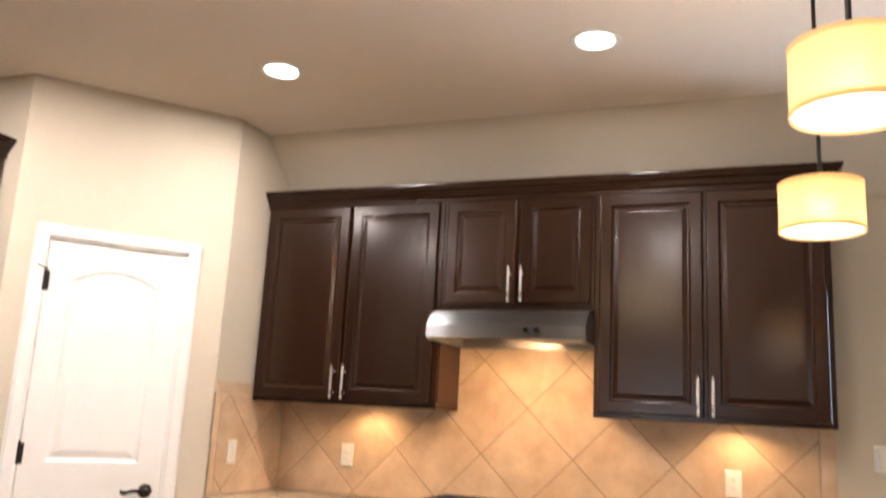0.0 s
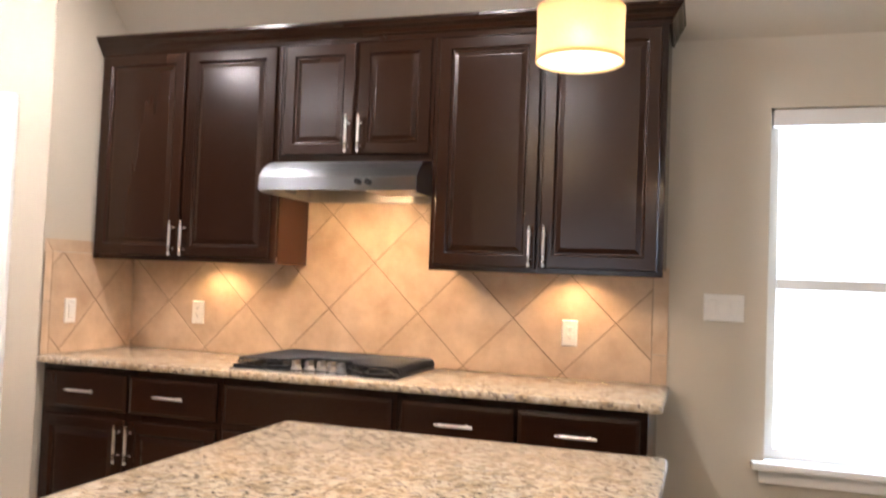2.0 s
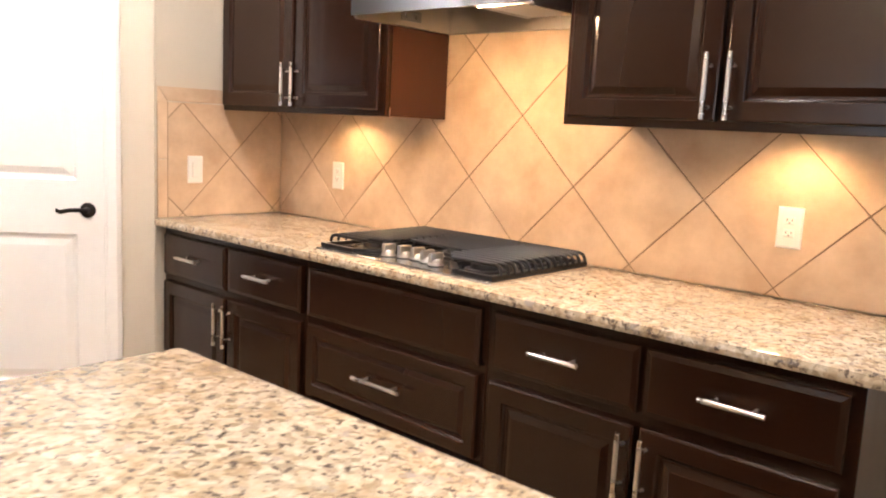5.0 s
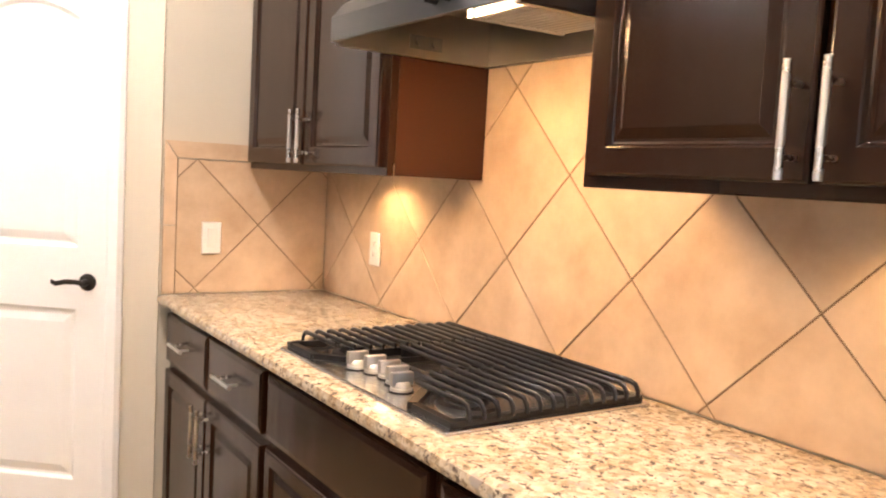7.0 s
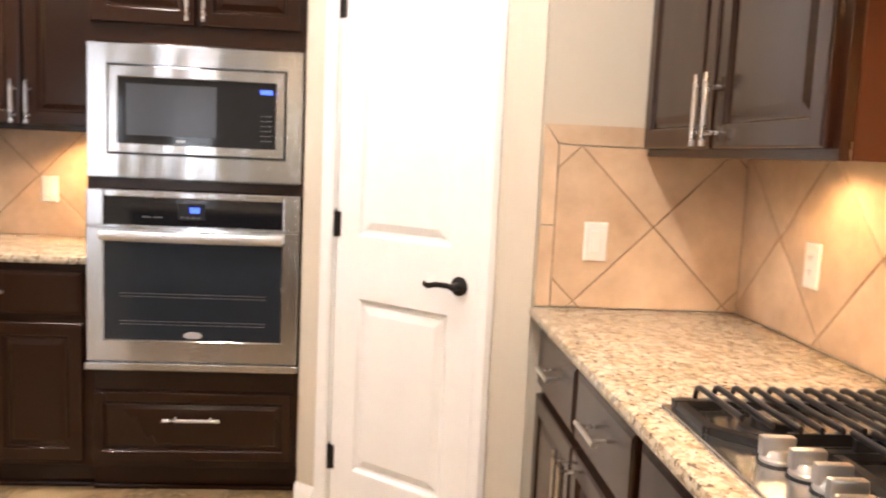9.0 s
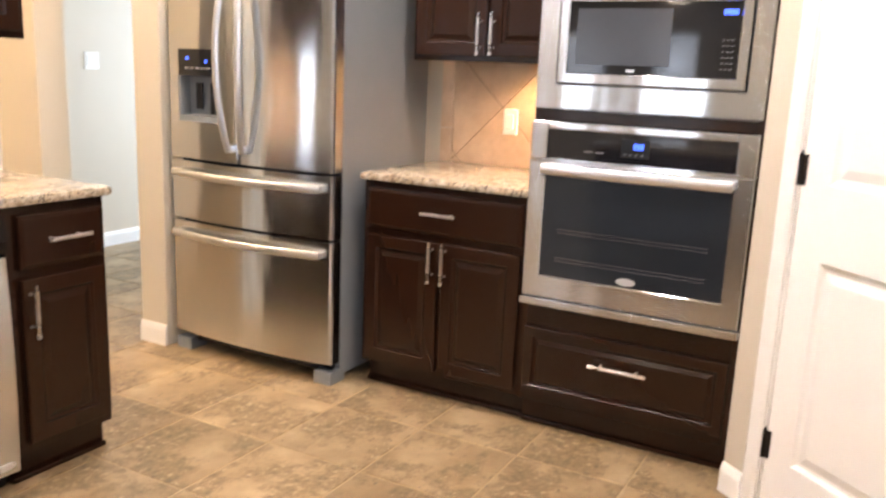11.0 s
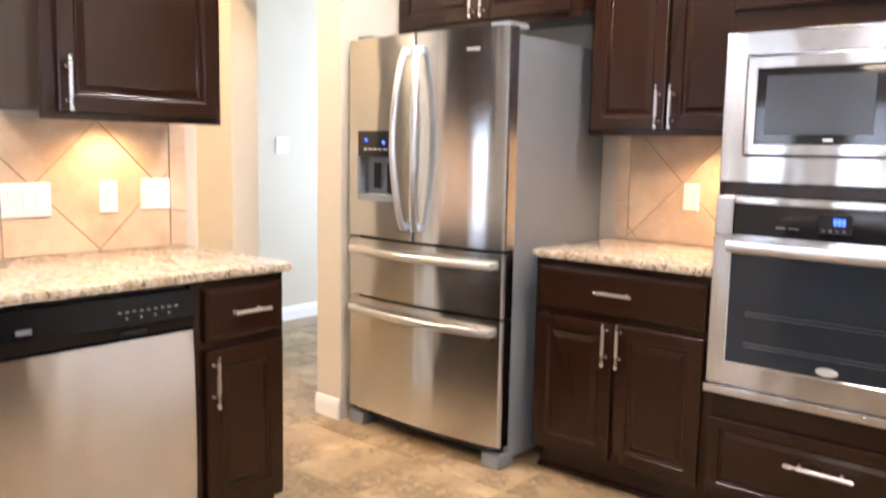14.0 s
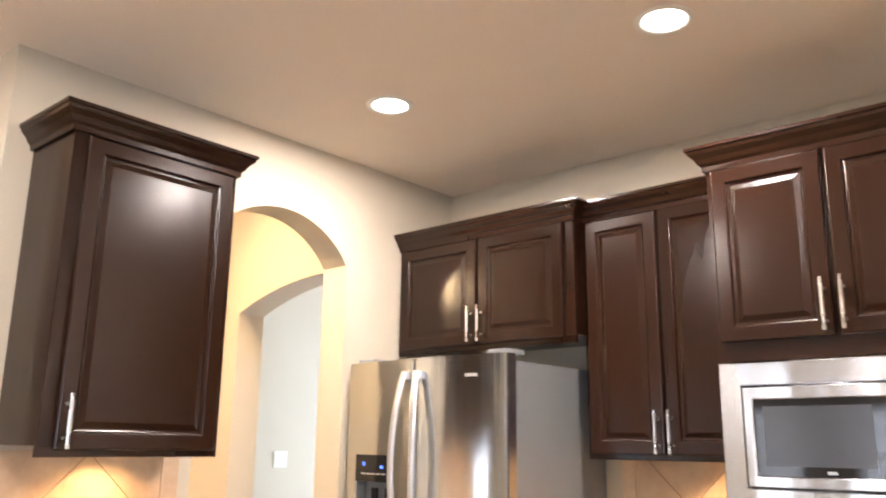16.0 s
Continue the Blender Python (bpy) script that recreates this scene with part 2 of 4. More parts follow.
TRAY_STEEL = plain("cooktop_steel", (0.60, 0.60, 0.605), 0.24, 1.0, vary=0.04)
BLACK_GLASS = plain("black_glass", (0.010, 0.010, 0.012), 0.05)
OVEN_GLASS = plain("tinted_oven_glass", (0.022, 0.026, 0.032), 0.08, spec=0.4)
MW_GLASS = plain("microwave_window", (0.050, 0.054, 0.062), 0.16, spec=0.35)
BRONZE = plain("oil_rubbed_bronze", (0.022, 0.017, 0.014), 0.34, 0.7)
GLASS = clear_glass()
FABRIC = fabric()
LENS = glow("lamp_lens", (1.0, 0.93, 0.82), 14.0)
PUCK_LENS = glow("puck_lens", (1.0, 0.72, 0.36), 25.0)
HOOD_LENS = glow("hood_lens", (1.0, 0.74, 0.42), 13.0)
DIFFUSER = glow("shade_diffuser", (1.0, 0.90, 0.66), 3.2)
BLUE = glow("blue_digits", (0.05, 0.13, 1.0), 2.2)
CRIMP = plain("aluminium_mesh", (0.74, 0.72, 0.69), 0.45, 0.8)
SKYCARD = glow("bright_sky_backdrop", (0.93, 0.96, 1.0), 2.0)
KNOB = plain("knob_metal", (0.66, 0.65, 0.64), 0.30, 1.0, vary=0.03)
FAINT = plain("faint_marking", (0.16, 0.16, 0.16), 0.4)
BADGE = plain("pale_badge", (0.62, 0.62, 0.62), 0.3, 0.6)


# ---- mesh helpers ----
def add_box(bm, x0, x1, y0, y1, z0, z1, bev=0.0):
    vs = [bm.verts.new((x, y, z)) for x in (x0, x1) for y in (y0, y1) for z in (z0, z1)]
    fs = [bm.faces.new([vs[k] for k in q]) for q in ((0, 1, 3, 2), (4, 6, 7, 5), (0, 4, 5, 1), (2, 3, 7, 6), (0, 2, 6, 4), (1, 5, 7, 3))]
    if bev:
        es = {e for f in fs for e in f.edges}
        bmesh.ops.bevel(bm, geom=list(es), offset=bev, segments=2, affect="EDGES", profile=0.6)
    return bm


def box(x0, x1, y0, y1, z0, z1, bev=0.0):
    return add_box(bmesh.new(), x0, x1, y0, y1, z0, z1, bev)


def add_rod(bm, a, b, r, seg=10, r2=None):
    a, b = Vector(a), Vector(b)
    m = Matrix.Translation((a + b) / 2) @ (b - a).to_track_quat("Z", "Y").to_matrix().to_4x4()
    bmesh.ops.create_cone(bm, cap_ends=True, segments=seg, radius1=r, radius2=r if r2 is None else r2, depth=(b - a).length, matrix=m)
    return bm


def lathe(profile, seg=32, bm=None):
    """Turns (radius, z) pairs round the z axis."""
    bm = bm or bmesh.new()
    rings = []
    for r, z in profile:
        rings.append([bm.verts.new((r * math.cos(2 * math.pi * k / seg), r * math.sin(2 * math.pi * k / seg), z)) for k in range(seg)])
    for a, b in zip(rings, rings[1:]):
        for k in range(seg):
            bm.faces.new((a[k], a[(k + 1) % seg], b[(k + 1) % seg], b[k]))
    return bm


def add_prism(bm, outline, axis, lo, hi):
    """Extrudes a flat outline along axis 0, 1 or 2 from lo to hi."""
    def at(p, q):
        c = [p[0], p[1]]
        c.insert(axis, q)
        return c
    a = [bm.verts.new(at(p, lo)) for p in outline]
    b = [bm.verts.new(at(p, hi)) for p in outline]
    n = len(outline)
    bm.faces.new(a), bm.faces.new(b[::-1])
    for k in range(n):
        bm.faces.new((a[k], b[k], b[(k + 1) % n], a[(k + 1) % n]))
    return bm


def add_rings(bm, w, h, rings, x0=0.0, z0=0.0):
    """A moulded slab: rectangles (inset, y) lofted one into the next, closed at both ends."""
    loops = []
    for ins, y in rings:
        loops.append([bm.verts.new((x0 + x, y, z0 + z)) for x, z in ((ins, ins), (w - ins, ins), (w - ins, h - ins), (ins, h - ins))])
    for a, b in zip(loops, loops[1:]):
        for k in range(4):
            bm.faces.new((a[k], a[(k + 1) % 4], b[(k + 1) % 4], b[k]))
    bm.faces.new(loops[0]), bm.faces.new(loops[-1])
    return bm


def add_frame(bm, x0, x1, z0, z1, l, r, lo, hi, y0, y1):
    """A picture-frame ring with rails l, r, lo and hi wide, from y0 (front) to y1."""
    e = 0.003
    L = []
    for y, k in ((y1, 0), (y0 + e, 0), (y0, e)):
        L.append([bm.verts.new(p) for p in ((x0 + k, y, z0 + k), (x1 - k, y, z0 + k), (x1 - k, y, z1 - k), (x0 + k, y, z1 - k))])
    for y, k in ((y0, e), (y0 + e, 0), (y1, 0)):
        L.append([bm.verts.new(p) for p in ((x0 + l - k, y, z0 + lo - k), (x1 - r + k, y, z0 + lo - k), (x1 - r + k, y, z1 - hi + k), (x0 + l - k, y, z1 - hi + k))])
    for a, b in zip(L, L[1:] + L[:1]):
        for j in range(4):
            bm.faces.new((a[j], a[(j + 1) % 4], b[(j + 1) % 4], b[j]))
    return bm


def add_sweep(bm, pts, half_w, half_t, side):
    """A flat bar along pts; side is its width direction."""
    side = Vector(side)
    loops = []
    for k, p in enumerate(pts):
        d = (Vector(pts[min(k + 1, len(pts) - 1)]) - Vector(pts[max(k - 1, 0)])).normalized()
        up = side.cross(d).normalized()
        loop = []
        for j in range(12):
            a = 2 * math.pi * j / 12
            loop.append(bm.verts.new(Vector(p) + side * half_w * math.cos(a) + up * half_t * math.sin(a)))
        loops.append(loop)
    for a, b in zip(loops, loops[1:]):
        for j in range(12):
            bm.faces.new((a[j], a[(j + 1) % 12], b[(j + 1) % 12], b[j]))
    bm.faces.new(loops[0]), bm.faces.new(loops[-1])
    return bm


def mesh_of(name, bm, material, smooth=False):
    bmesh.ops.recalc_face_normals(bm, faces=bm.faces[:])
    me = bpy.data.meshes.new(name)
    bm.to_mesh(me)
    bm.free()
    me.materials.append(material)
    if smooth:
        me.shade_auto_smooth(angle=radians(40)) if hasattr(me, "shade_auto_smooth") else me.shade_smooth()
    return me


def soften(bm, angle=40):
    for f in bm.faces:
        f.smooth = True
    for e in bm.edges:
        if len(e.link_faces) != 2 or e.calc_face_angle(0) > radians(angle):
            e.smooth = False
    return bm


def part(name, bm, material, parent=None, label="", m=None, smooth=False):
    if smooth:
        bmesh.ops.recalc_face_normals(bm, faces=bm.faces[:])
        soften(bm)
    ob = new(name, mesh_of(name, bm, material))
    if parent:
        ob.parent = parent
    if m:
        ob.matrix_basis = m
    return tagged(ob, label)


def thing(name, m, label, category, group=""):
    ob = new(name)
    ob.empty_display_size = 0.1
    ob.matrix_basis = m
    return tagged(ob, label, category, group)


def setting(name, bm, material, label="", parent=None):
    return tagged(part(name, bm, material, parent), label, kind="structure")

# ---- structure ----
YN, XW, XS, YP = 3.62, -2.50, -1.137, -0.29   # north wall, west wall, stub wall, peninsula wall
PA, PB = Vector((-1.76, 2.25, 0)), Vector((-1.137, 2.985, 0))
WX0, WX1, WZ0, WZ1 = 2.008, 2.95, 0.632, 2.10
setting("floor", box(-5.1, 4.3, -6.6, 3.8, -0.20, -0.0025), FLOOR_GROUT, "pale grout bed under the stone floor tiles")
# flat ceiling with a sloped strip along the north wall
cb = bmesh.new()
add_box(cb, -5.1, 4.3, -6.6, 3.2345, H, H + 0.15)
sb = add_prism(bmesh.new(), ((3.235, H), (3.235, H + 0.15), (3.80, H + 0.15), (3.80, 2.40), (3.62, 2.40)), 0, -1.137, 4.3)
setting("ceiling_slope", sb, WALL, "tan painted slope from the cabinets up to the ceiling")
add_box(cb, -5.1, -1.139, 3.237, 3.80, H, H + 0.15)
setting("ceiling", cb, CEIL, "matt taupe painted ceiling with recessed lights")
nb = bmesh.new()
add_box(nb, -1.26, WX0, YN, YN + 0.16, 0, 2.42)
add_box(nb, WX0, WX1, YN, YN + 0.16, 0, WZ0)
add_box(nb, WX0, WX1, YN, YN + 0.16, WZ1, 2.42)
add_box(nb, WX1, 4.3, YN, YN + 0.16, 0, 2.42)
setting("wall_north", nb, WALL, "tan painted wall behind the cooktop run")
setting("wall_stub", box(-1.257, XS, 2.99, YN, 0, H), WALL, "tan painted return wall beside the pantry")
setting("wall_west", box(XW - 0.12, XW, YP, 2.37, 0, H), WALL, "tan painted wall behind the fridge and oven")
setting("wall_oven_return", box(XW, -1.76, 2.25, 2.37, 0, H), WALL)
# corner pantry wall with its door opening
pw = (PB - PA).length
pm = pose(PA.x, PA.y, 0, 0, 0, math.degrees(math.atan2((PB - PA).y, (PB - PA).x)))
DX0, DX1, DH = 0.157, 0.772, 2.035
pb = bmesh.new()
add_box(pb, 0, DX0, 0, 0.115, 0, H)
add_box(pb, DX1, pw, 0, 0.115, 0, H)
add_box(pb, DX0, DX1, 0, 0.115, DH, H)
part("wall_pantry", pb, WALL, m=pm)
tagged(bpy.data.objects["wall_pantry"], "tan painted corner wall round the pantry door", kind="structure")
setting("wall_pantry_back", box(-2.62, -1.26, 3.55, 3.80, 0, H), WALL)


def arch_wall(bm, along, lo, hi, t0, t1, o0, o1, spring, rise, top):
    """A wall from lo to hi along axis 0 or 1, t0 to t1 thick, with a segmental arch from o0 to o1."""
    def blk(a, b, z0, z1):
        add_box(bm, a, b, t0, t1, z0, z1) if along == 0 else add_box(bm, t0, t1, a, b, z0, z1)
    blk(lo, o0, 0, top)
    blk(o1, hi, 0, top)
    n, c, hw = 24, (o0 + o1) / 2, (o1 - o0) / 2
    r = (hw * hw + rise * rise) / (2 * rise)
    pts = [(o0 + (o1 - o0) * k / n) for k in range(n + 1)]
    arc = [(p, spring + rise - r + math.sqrt(r * r - (p - c) ** 2)) for p in pts]
    add_prism(bm, arc + [(o1, top), (o0, top)], 1 if along == 0 else 0, t0, t1)
    return bm


setting("wall_arch", arch_wall(bmesh.new(), 0, XW - 0.12, -0.15, -0.455, YP, -1.73, -0.97, 2.25, 0.20, H), WALL, "tan painted wall with a plastered archway beside the fridge")
pg = box(-1.90, -1.735, -2.27, -1.15, 0, H)
pr = (0.69 ** 2 + 0.135 ** 2) / (2 * 0.135)
parc = [(-1.15 + 0.69 * k / 16, 2.10 + 0.135 - pr + math.sqrt(pr * pr - (0.69 - 0.69 * k / 16) ** 2)) for k in range(17)]
add_prism(pg, parc + [(-0.46, H), (-1.15, H)], 0, -1.90, -1.735)
setting("wall_passage", pg, WALL, "tan painted passage wall with a second archway")
setting("wall_far_room", box(-5.1, -0.15, -2.43, -2.272, 0, H), WALL, "pale tan wall of the room beyond the archways")
setting("wall_far_room_north", box(-5.1, XW - 0.122, -0.458, -0.30, 0, H), WALL)
fw = bmesh.new()
add_box(fw, -5.1, -4.98, -2.27, -1.9, 0, H)
add_box(fw, -5.1, -4.98, -0.7, -0.46, 0, H)
add_box(fw, -5.1, -4.98, -1.9, -0.7, 0, 0.7)
add_box(fw, -5.1, -4.98, -1.9, -0.7, 2.1, H)
setting("wall_far_room_west", fw, WALL)
setting("wall_living_west", box(-2.75, -2.632, -6.6, -2.432, 0, H), WALL)
ew = bmesh.new()
add_box(ew, 4.25, 4.4, -6.6, -3.05, 0, H)
add_box(ew, 4.25, 4.4, -3.05, -2.15, 0, 0.65)
add_box(ew, 4.25, 4.4, -3.05, -2.15, 2.15, H)
add_box(ew, 4.25, 4.4, -2.15, -0.80, 0, H)
add_box(ew, 4.25, 4.4, -0.80, -0.25, 0, 0.85)
add_box(ew, 4.25, 4.4, -0.80, -0.25, 1.85, H)
add_box(ew, 4.25, 4.4, -0.25, 0.25, 0, H)
add_box(ew, 4.25, 4.4, 0.72, 3.8, 0, H)
add_box(ew, 4.25, 4.4, 0.25, 0.72, 0, 0.85)
add_box(ew, 4.25, 4.4, 0.25, 0.72, 1.85, H)
setting("wall_east", ew, WALL)
sw = bmesh.new()
add_box(sw, -2.75, -1.7, -6.75, -6.5, 0, H)
add_box(sw, 0.7, 4.4, -6.75, -6.5, 0, H)
add_box(sw, -1.7, 0.7, -6.75, -6.5, 0, 0.65)
add_box(sw, -1.7, 0.7, -6.75, -6.5, 2.15, H)
setting("wall_south", sw, WALL)
# distance outside the windows
for nm, bb in (("backdrop_north", box(-2, 7, 5.4, 5.45, -1, 5)), ("backdrop_east", box(6.5, 6.55, -7, 4.5, -1, 5)), ("backdrop_south", box(-5, 6, -8.55, -8.5, -1, 5)), ("backdrop_west", box(-6.65, -6.6, -4, 1, -1, 5))):
    setting(nm, bb, SKYCARD, "overcast white daylight beyond the glass")


def baseboard(x0, y0, x1, y1, h=0.10, t=0.014):
    """A white skirting board whose back runs from one point to the other; the room is on its left."""
    a, b = Vector((x0, y0, 0)), Vector((x1, y1, 0))
    L = (b - a).length
    bm = add_prism(bmesh.new(), ((0, 0), (0, h), (t * 0.45, h), (t * 0.75, h - 0.012), (t, h - 0.028), (t, 0)), 0, 0, L)
    ob = part("baseboard", bm, WHITE, m=pose(x0, y0, 0, 0, 0, math.degrees(math.atan2((b - a).y, (b - a).x))))
    tagged(ob, "white painted skirting board along the wall", "baseboard", kind="structure")


for q in ((-1.73, YP, -1.73, -0.457), (-4.9, -2.272, -1.9, -2.272), (-1.735, -1.15, -1.735, -2.27), (-0.15, YP, -0.15, -0.457), (4.2, YN, 1.66, YN)):
    baseboard(*q)
dv = (PB - PA).normalized()
for s0, s1 in ((0.0, DX0 - 0.062), (DX1 + 0.062, pw)):
    p, q = PA + dv * s1, PA + dv * s0
    baseboard(p.x, p.y, q.x, q.y)


# ---- windows ----
def window(name, m, w, z0, z1, label, rail=True):
    """A single-hung window whose room face is at y 0 of its pose, x along the wall."""
    ob = thing(name, m, label, "window")
    ob["kind"] = "structure"
    fr = add_frame(bmesh.new(), 0, w, z0, z1, 0.04, 0.04, 0.045, 0.04, 0.07, 0.13)
    part("window_frame", fr, WHITE, ob)
    zm = (z0 + z1) / 2
    if rail:
        part("meeting_rail", box(0.04, w - 0.04, 0.06, 0.12, zm - 0.022, zm + 0.022, 0.004), WHITE, ob)
    for a, b in ((z0 + 0.045, zm - 0.022), (zm + 0.022, z1 - 0.04)):
        pane = part("pane", box(0.04, w - 0.04, 0.095, 0.099, a, b), GLASS, ob)
        pane.visible_shadow = False
    part("headrail", box(0.01, w - 0.01, 0.012, 0.062, z1 - 0.075, z1 - 0.002, 0.006), WHITE, ob, "white blind headrail")
    sl = bmesh.new()
    add_box(sl, -0.05, w + 0.05, -0.055, -0.001, z0 - 0.028, z0 + 0.004, 0.008)
    add_box(sl, 0.001, w - 0.001, -0.002, 0.069, z0 + 0.0005, z0 + 0.0038)
    add_box(sl, -0.02, w + 0.02, -0.018, -0.001, z0 - 0.085, z0 - 0.030, 0.004)
    part("window_sill", sl, WHITE, ob)
    return ob


window("window_1", pose(WX0, YN, 0), WX1 - WX0, WZ0, WZ1, "white single-hung window with a drawn-up blind")
window("window_2", pose(4.25, 0.72, 0, 0, 0, -90), 0.47, 0.85, 1.85, "narrow white window in the east wall")
window("window_6", pose(4.25, -0.25, 0, 0, 0, -90), 0.55, 0.85, 1.85, "narrow white window in the east wall")
# unseen living room window, added to hold the south fill lamp
window("fill_window_south", pose(0.7, -6.5, 0, 0, 0, 180), 2.4, 0.65, 2.15, "unseen wide white window added as south daylight fill")
# unseen living room window, added to hold the east fill lamp
window("fill_window_east", pose(4.25, -2.15, 0, 0, 0, -90), 0.9, 0.65, 2.15, "unseen tall white window added as east daylight fill")
window("window_4", pose(-4.98, -1.9, 0, 0, 0, 90), 1.2, 0.7, 2.1, "white window of the far room")


# ---- pantry door ----
def panel_rings(bm, x0, z0, w, h, arch=0.0):
    """A sunk and fielded door panel: loops of points lofted inwards."""
    loops = []
    for ins, y in ((0, -0.0005), (0.012, 0.008), (0.022, 0.009), (0.05, 0.002)):
        n = 12
        pts = [(x0 + ins, z0 + ins), (x0 + w - ins, z0 + ins)]
        for k in range(n + 1):
            u = 1 - 2 * k / n
            pts.append((x0 + w / 2 + u * (w / 2 - ins), z0 + h - ins - arch * u * u))
        loops.append([bm.verts.new((x, y, z)) for x, z in pts])
    for a, b in zip(loops, loops[1:]):
        for k in range(len(a)):
            bm.faces.new((a[k], a[(k + 1) % len(a)], b[(k + 1) % len(a)], b[k]))
    bm.faces.new(loops[-1])
    return loops[0]


def pantry_door():
    ob = thing("pantry_door", pm, "closed white two-panel pantry door with an arched top panel", "door")
    w, h = DX1 - DX0 - 0.02, DH - 0.018
    x0, yf = DX0 + 0.010, 0.004
    px0, pw_ = 0.105, w - 0.21
    bm = bmesh.new()
    # stiles, rails and the spandrel above the arch, in one skin
    lo = panel_rings(bm, px0, 0.20, pw_, 0.625)
    hi = panel_rings(bm, px0, 1.045, pw_, h - 1.045 - 0.115, 0.06)
    outer = [bm.verts.new((x, 0, z)) for x, z in ((0, 0), (w, 0), (w, 0.93), (w, h), (0, h), (0, 0.93))]
    back = [bm.verts.new((v.co.x, 0.035, v.co.z)) for v in outer]
    n = len(outer)
    for k in range(n):
        bm.faces.new((outer[k], outer[(k + 1) % n], back[(k + 1) % n], back[k]))
    bm.faces.new(back[::-1])
    L, R = lo[0], lo[1]
    TR, TL = lo[2], lo[-1]
    bm.faces.new((outer[0], outer[1], R, L))
    bm.faces.new((outer[1], outer[2], TR, R))
    bm.faces.new([outer[2], outer[5]] + lo[:1:-1])
    bm.faces.new((outer[5], outer[0], L, TL))
    bm.faces.new((outer[5], outer[2], hi[1], hi[0]))
    bm.faces.new((outer[2], outer[3], hi[2], hi[1]))
    bm.faces.new([outer[3], outer[4]] + hi[:1:-1])
    bm.faces.new((outer[4], outer[5], hi[0], hi[-1]))
    part("door_leaf", bm, WHITE, ob, m=pose(x0, yf, 0.012))
    hx, hz = x0 + w - 0.062, 0.937
    kb = lathe(((0.0, -0.001), (0.031, -0.001), (0.031, 0.006), (0.026, 0.011), (0.013, 0.014), (0.011, 0.045), (0.0, 0.046)), 24)
    bmesh.ops.rotate(kb, verts=kb.verts[:], cent=(0, 0, 0), matrix=Matrix.Rotation(radians(90), 3, "X"))
    add_sweep(kb, [(0.012, -0.044, 0), (-0.02, -0.046, 0.004), (-0.06, -0.046, 0.003), (-0.095, -0.044, -0.006), (-0.112, -0.042, 0.0)], 0.009, 0.006, (0, 0, 1))
    part("lever_handle", kb, BRONZE, ob, "dark bronze lever handle", m=pose(hx, yf, hz), smooth=True)
    for z in (0.24, 1.09, 1.84):
        hb = add_rod(bmesh.new(), (0, 0, -0.045), (0, 0, 0.045), 0.007)
        add_rod(hb, (0, 0, 0.045), (0, 0, 0.056), 0.005, 8, 0.002)
        add_box(hb, 0.0, 0.02, 0.001, 0.006, -0.044, 0.044)
        part("hinge", hb, BRONZE, ob, "black butt hinge", m=pose(x0 - 0.004, yf - 0.006, z))
    stop = add_rod(bmesh.new(), (0, 0, 0), (0.005, -0.055, -0.012), 0.004, 8)
    add_rod(stop, (0, 0, 0), (-0.035, -0.03, 0.008), 0.003, 8)
    part("door_stop", stop, BRONZE, ob, m=pose(x0 - 0.004, yf - 0.012, 1.895))
    # casing round the opening
    cw = 0.060
    prof = ((0, 0), (0, -0.010), (0.010, -0.016), (0.045, -0.018), (0.054, -0.012), (cw, -0.008), (cw, 0))
    bm = bmesh.new()
    add_prism(bm, [(DX0 - p, y) for p, y in prof], 2, 0, DH + cw)
    add_prism(bm, [(DX1 + p, y) for p, y in prof], 2, 0, DH + cw)
    add_prism(bm, [(y, DH + p) for p, y in prof], 0, DX0 - 0.001, DX1 + 0.001)
    add_box(bm, DX0, DX0 + 0.008, 0.0, 0.115, 0, DH)
    add_box(bm, DX1 - 0.008, DX1, 0.0, 0.115, 0, DH)
    add_box(bm, DX0 + 0.008, DX1 - 0.008, 0.0, 0.115, DH - 0.006, DH)
    cs = part("door_casing", bm, WHITE, m=pm)
    tagged(cs, "white moulded casing round the pantry door", kind="structure")


pantry_door()


# ---- cabinets: local x along the front, y into the cabinet, front face at y 0 ----
DOOR_RINGS = ((0, 0), (0, -0.015), (0.002, -0.018), (0.006, -0.020), (0.050, -0.020), (0.053, -0.018), (0.057, -0.012), (0.061, -0.0105), (0.066, -0.0105), (0.084, -0.0168), (0.086, -0.0172))
DRAWER_RINGS = ((0, 0), (0, -0.014), (0.003, -0.017), (0.012, -0.019), (0.016, -0.020))
PANEL_DRAWER_RINGS = ((0, 0), (0, -0.015), (0.002, -0.018), (0.006, -0.020), (0.036, -0.020), (0.039, -0.018), (0.043, -0.012), (0.050, -0.0105), (0.066, -0.017))


def bar_pull(parent, x, z, length, upright):
    bm = bmesh.new()
    d = (0, 0, 1) if upright else (1, 0, 0)
    e = [v * length / 2 for v in d]
    add_rod(bm, (-e[0], -0.034, -e[2]), (e[0], -0.034, e[2]), 0.0062, 12)
    for s in (-0.62, 0.62):
        add_rod(bm, (e[0] * s, 0.0005, e[2] * s), (e[0] * s, -0.034, e[2] * s), 0.0045, 8)
    part("handle", bm, NICKEL, parent, "satin nickel bar handle", m=pose(x, -0.020, z), smooth=True)


def door(parent, x0, x1, z0, z1, handle="", hz=0.0):
    w, h = x1 - x0, z1 - z0
    ob = part("door", add_rings(bmesh.new(), w, h, DOOR_RINGS), WOOD, parent, m=pose(x0, -0.001, z0))
    if handle:
        bar_pull(ob, 0.022 if handle == "l" else w - 0.022, hz - z0, 0.165, True)
    return ob


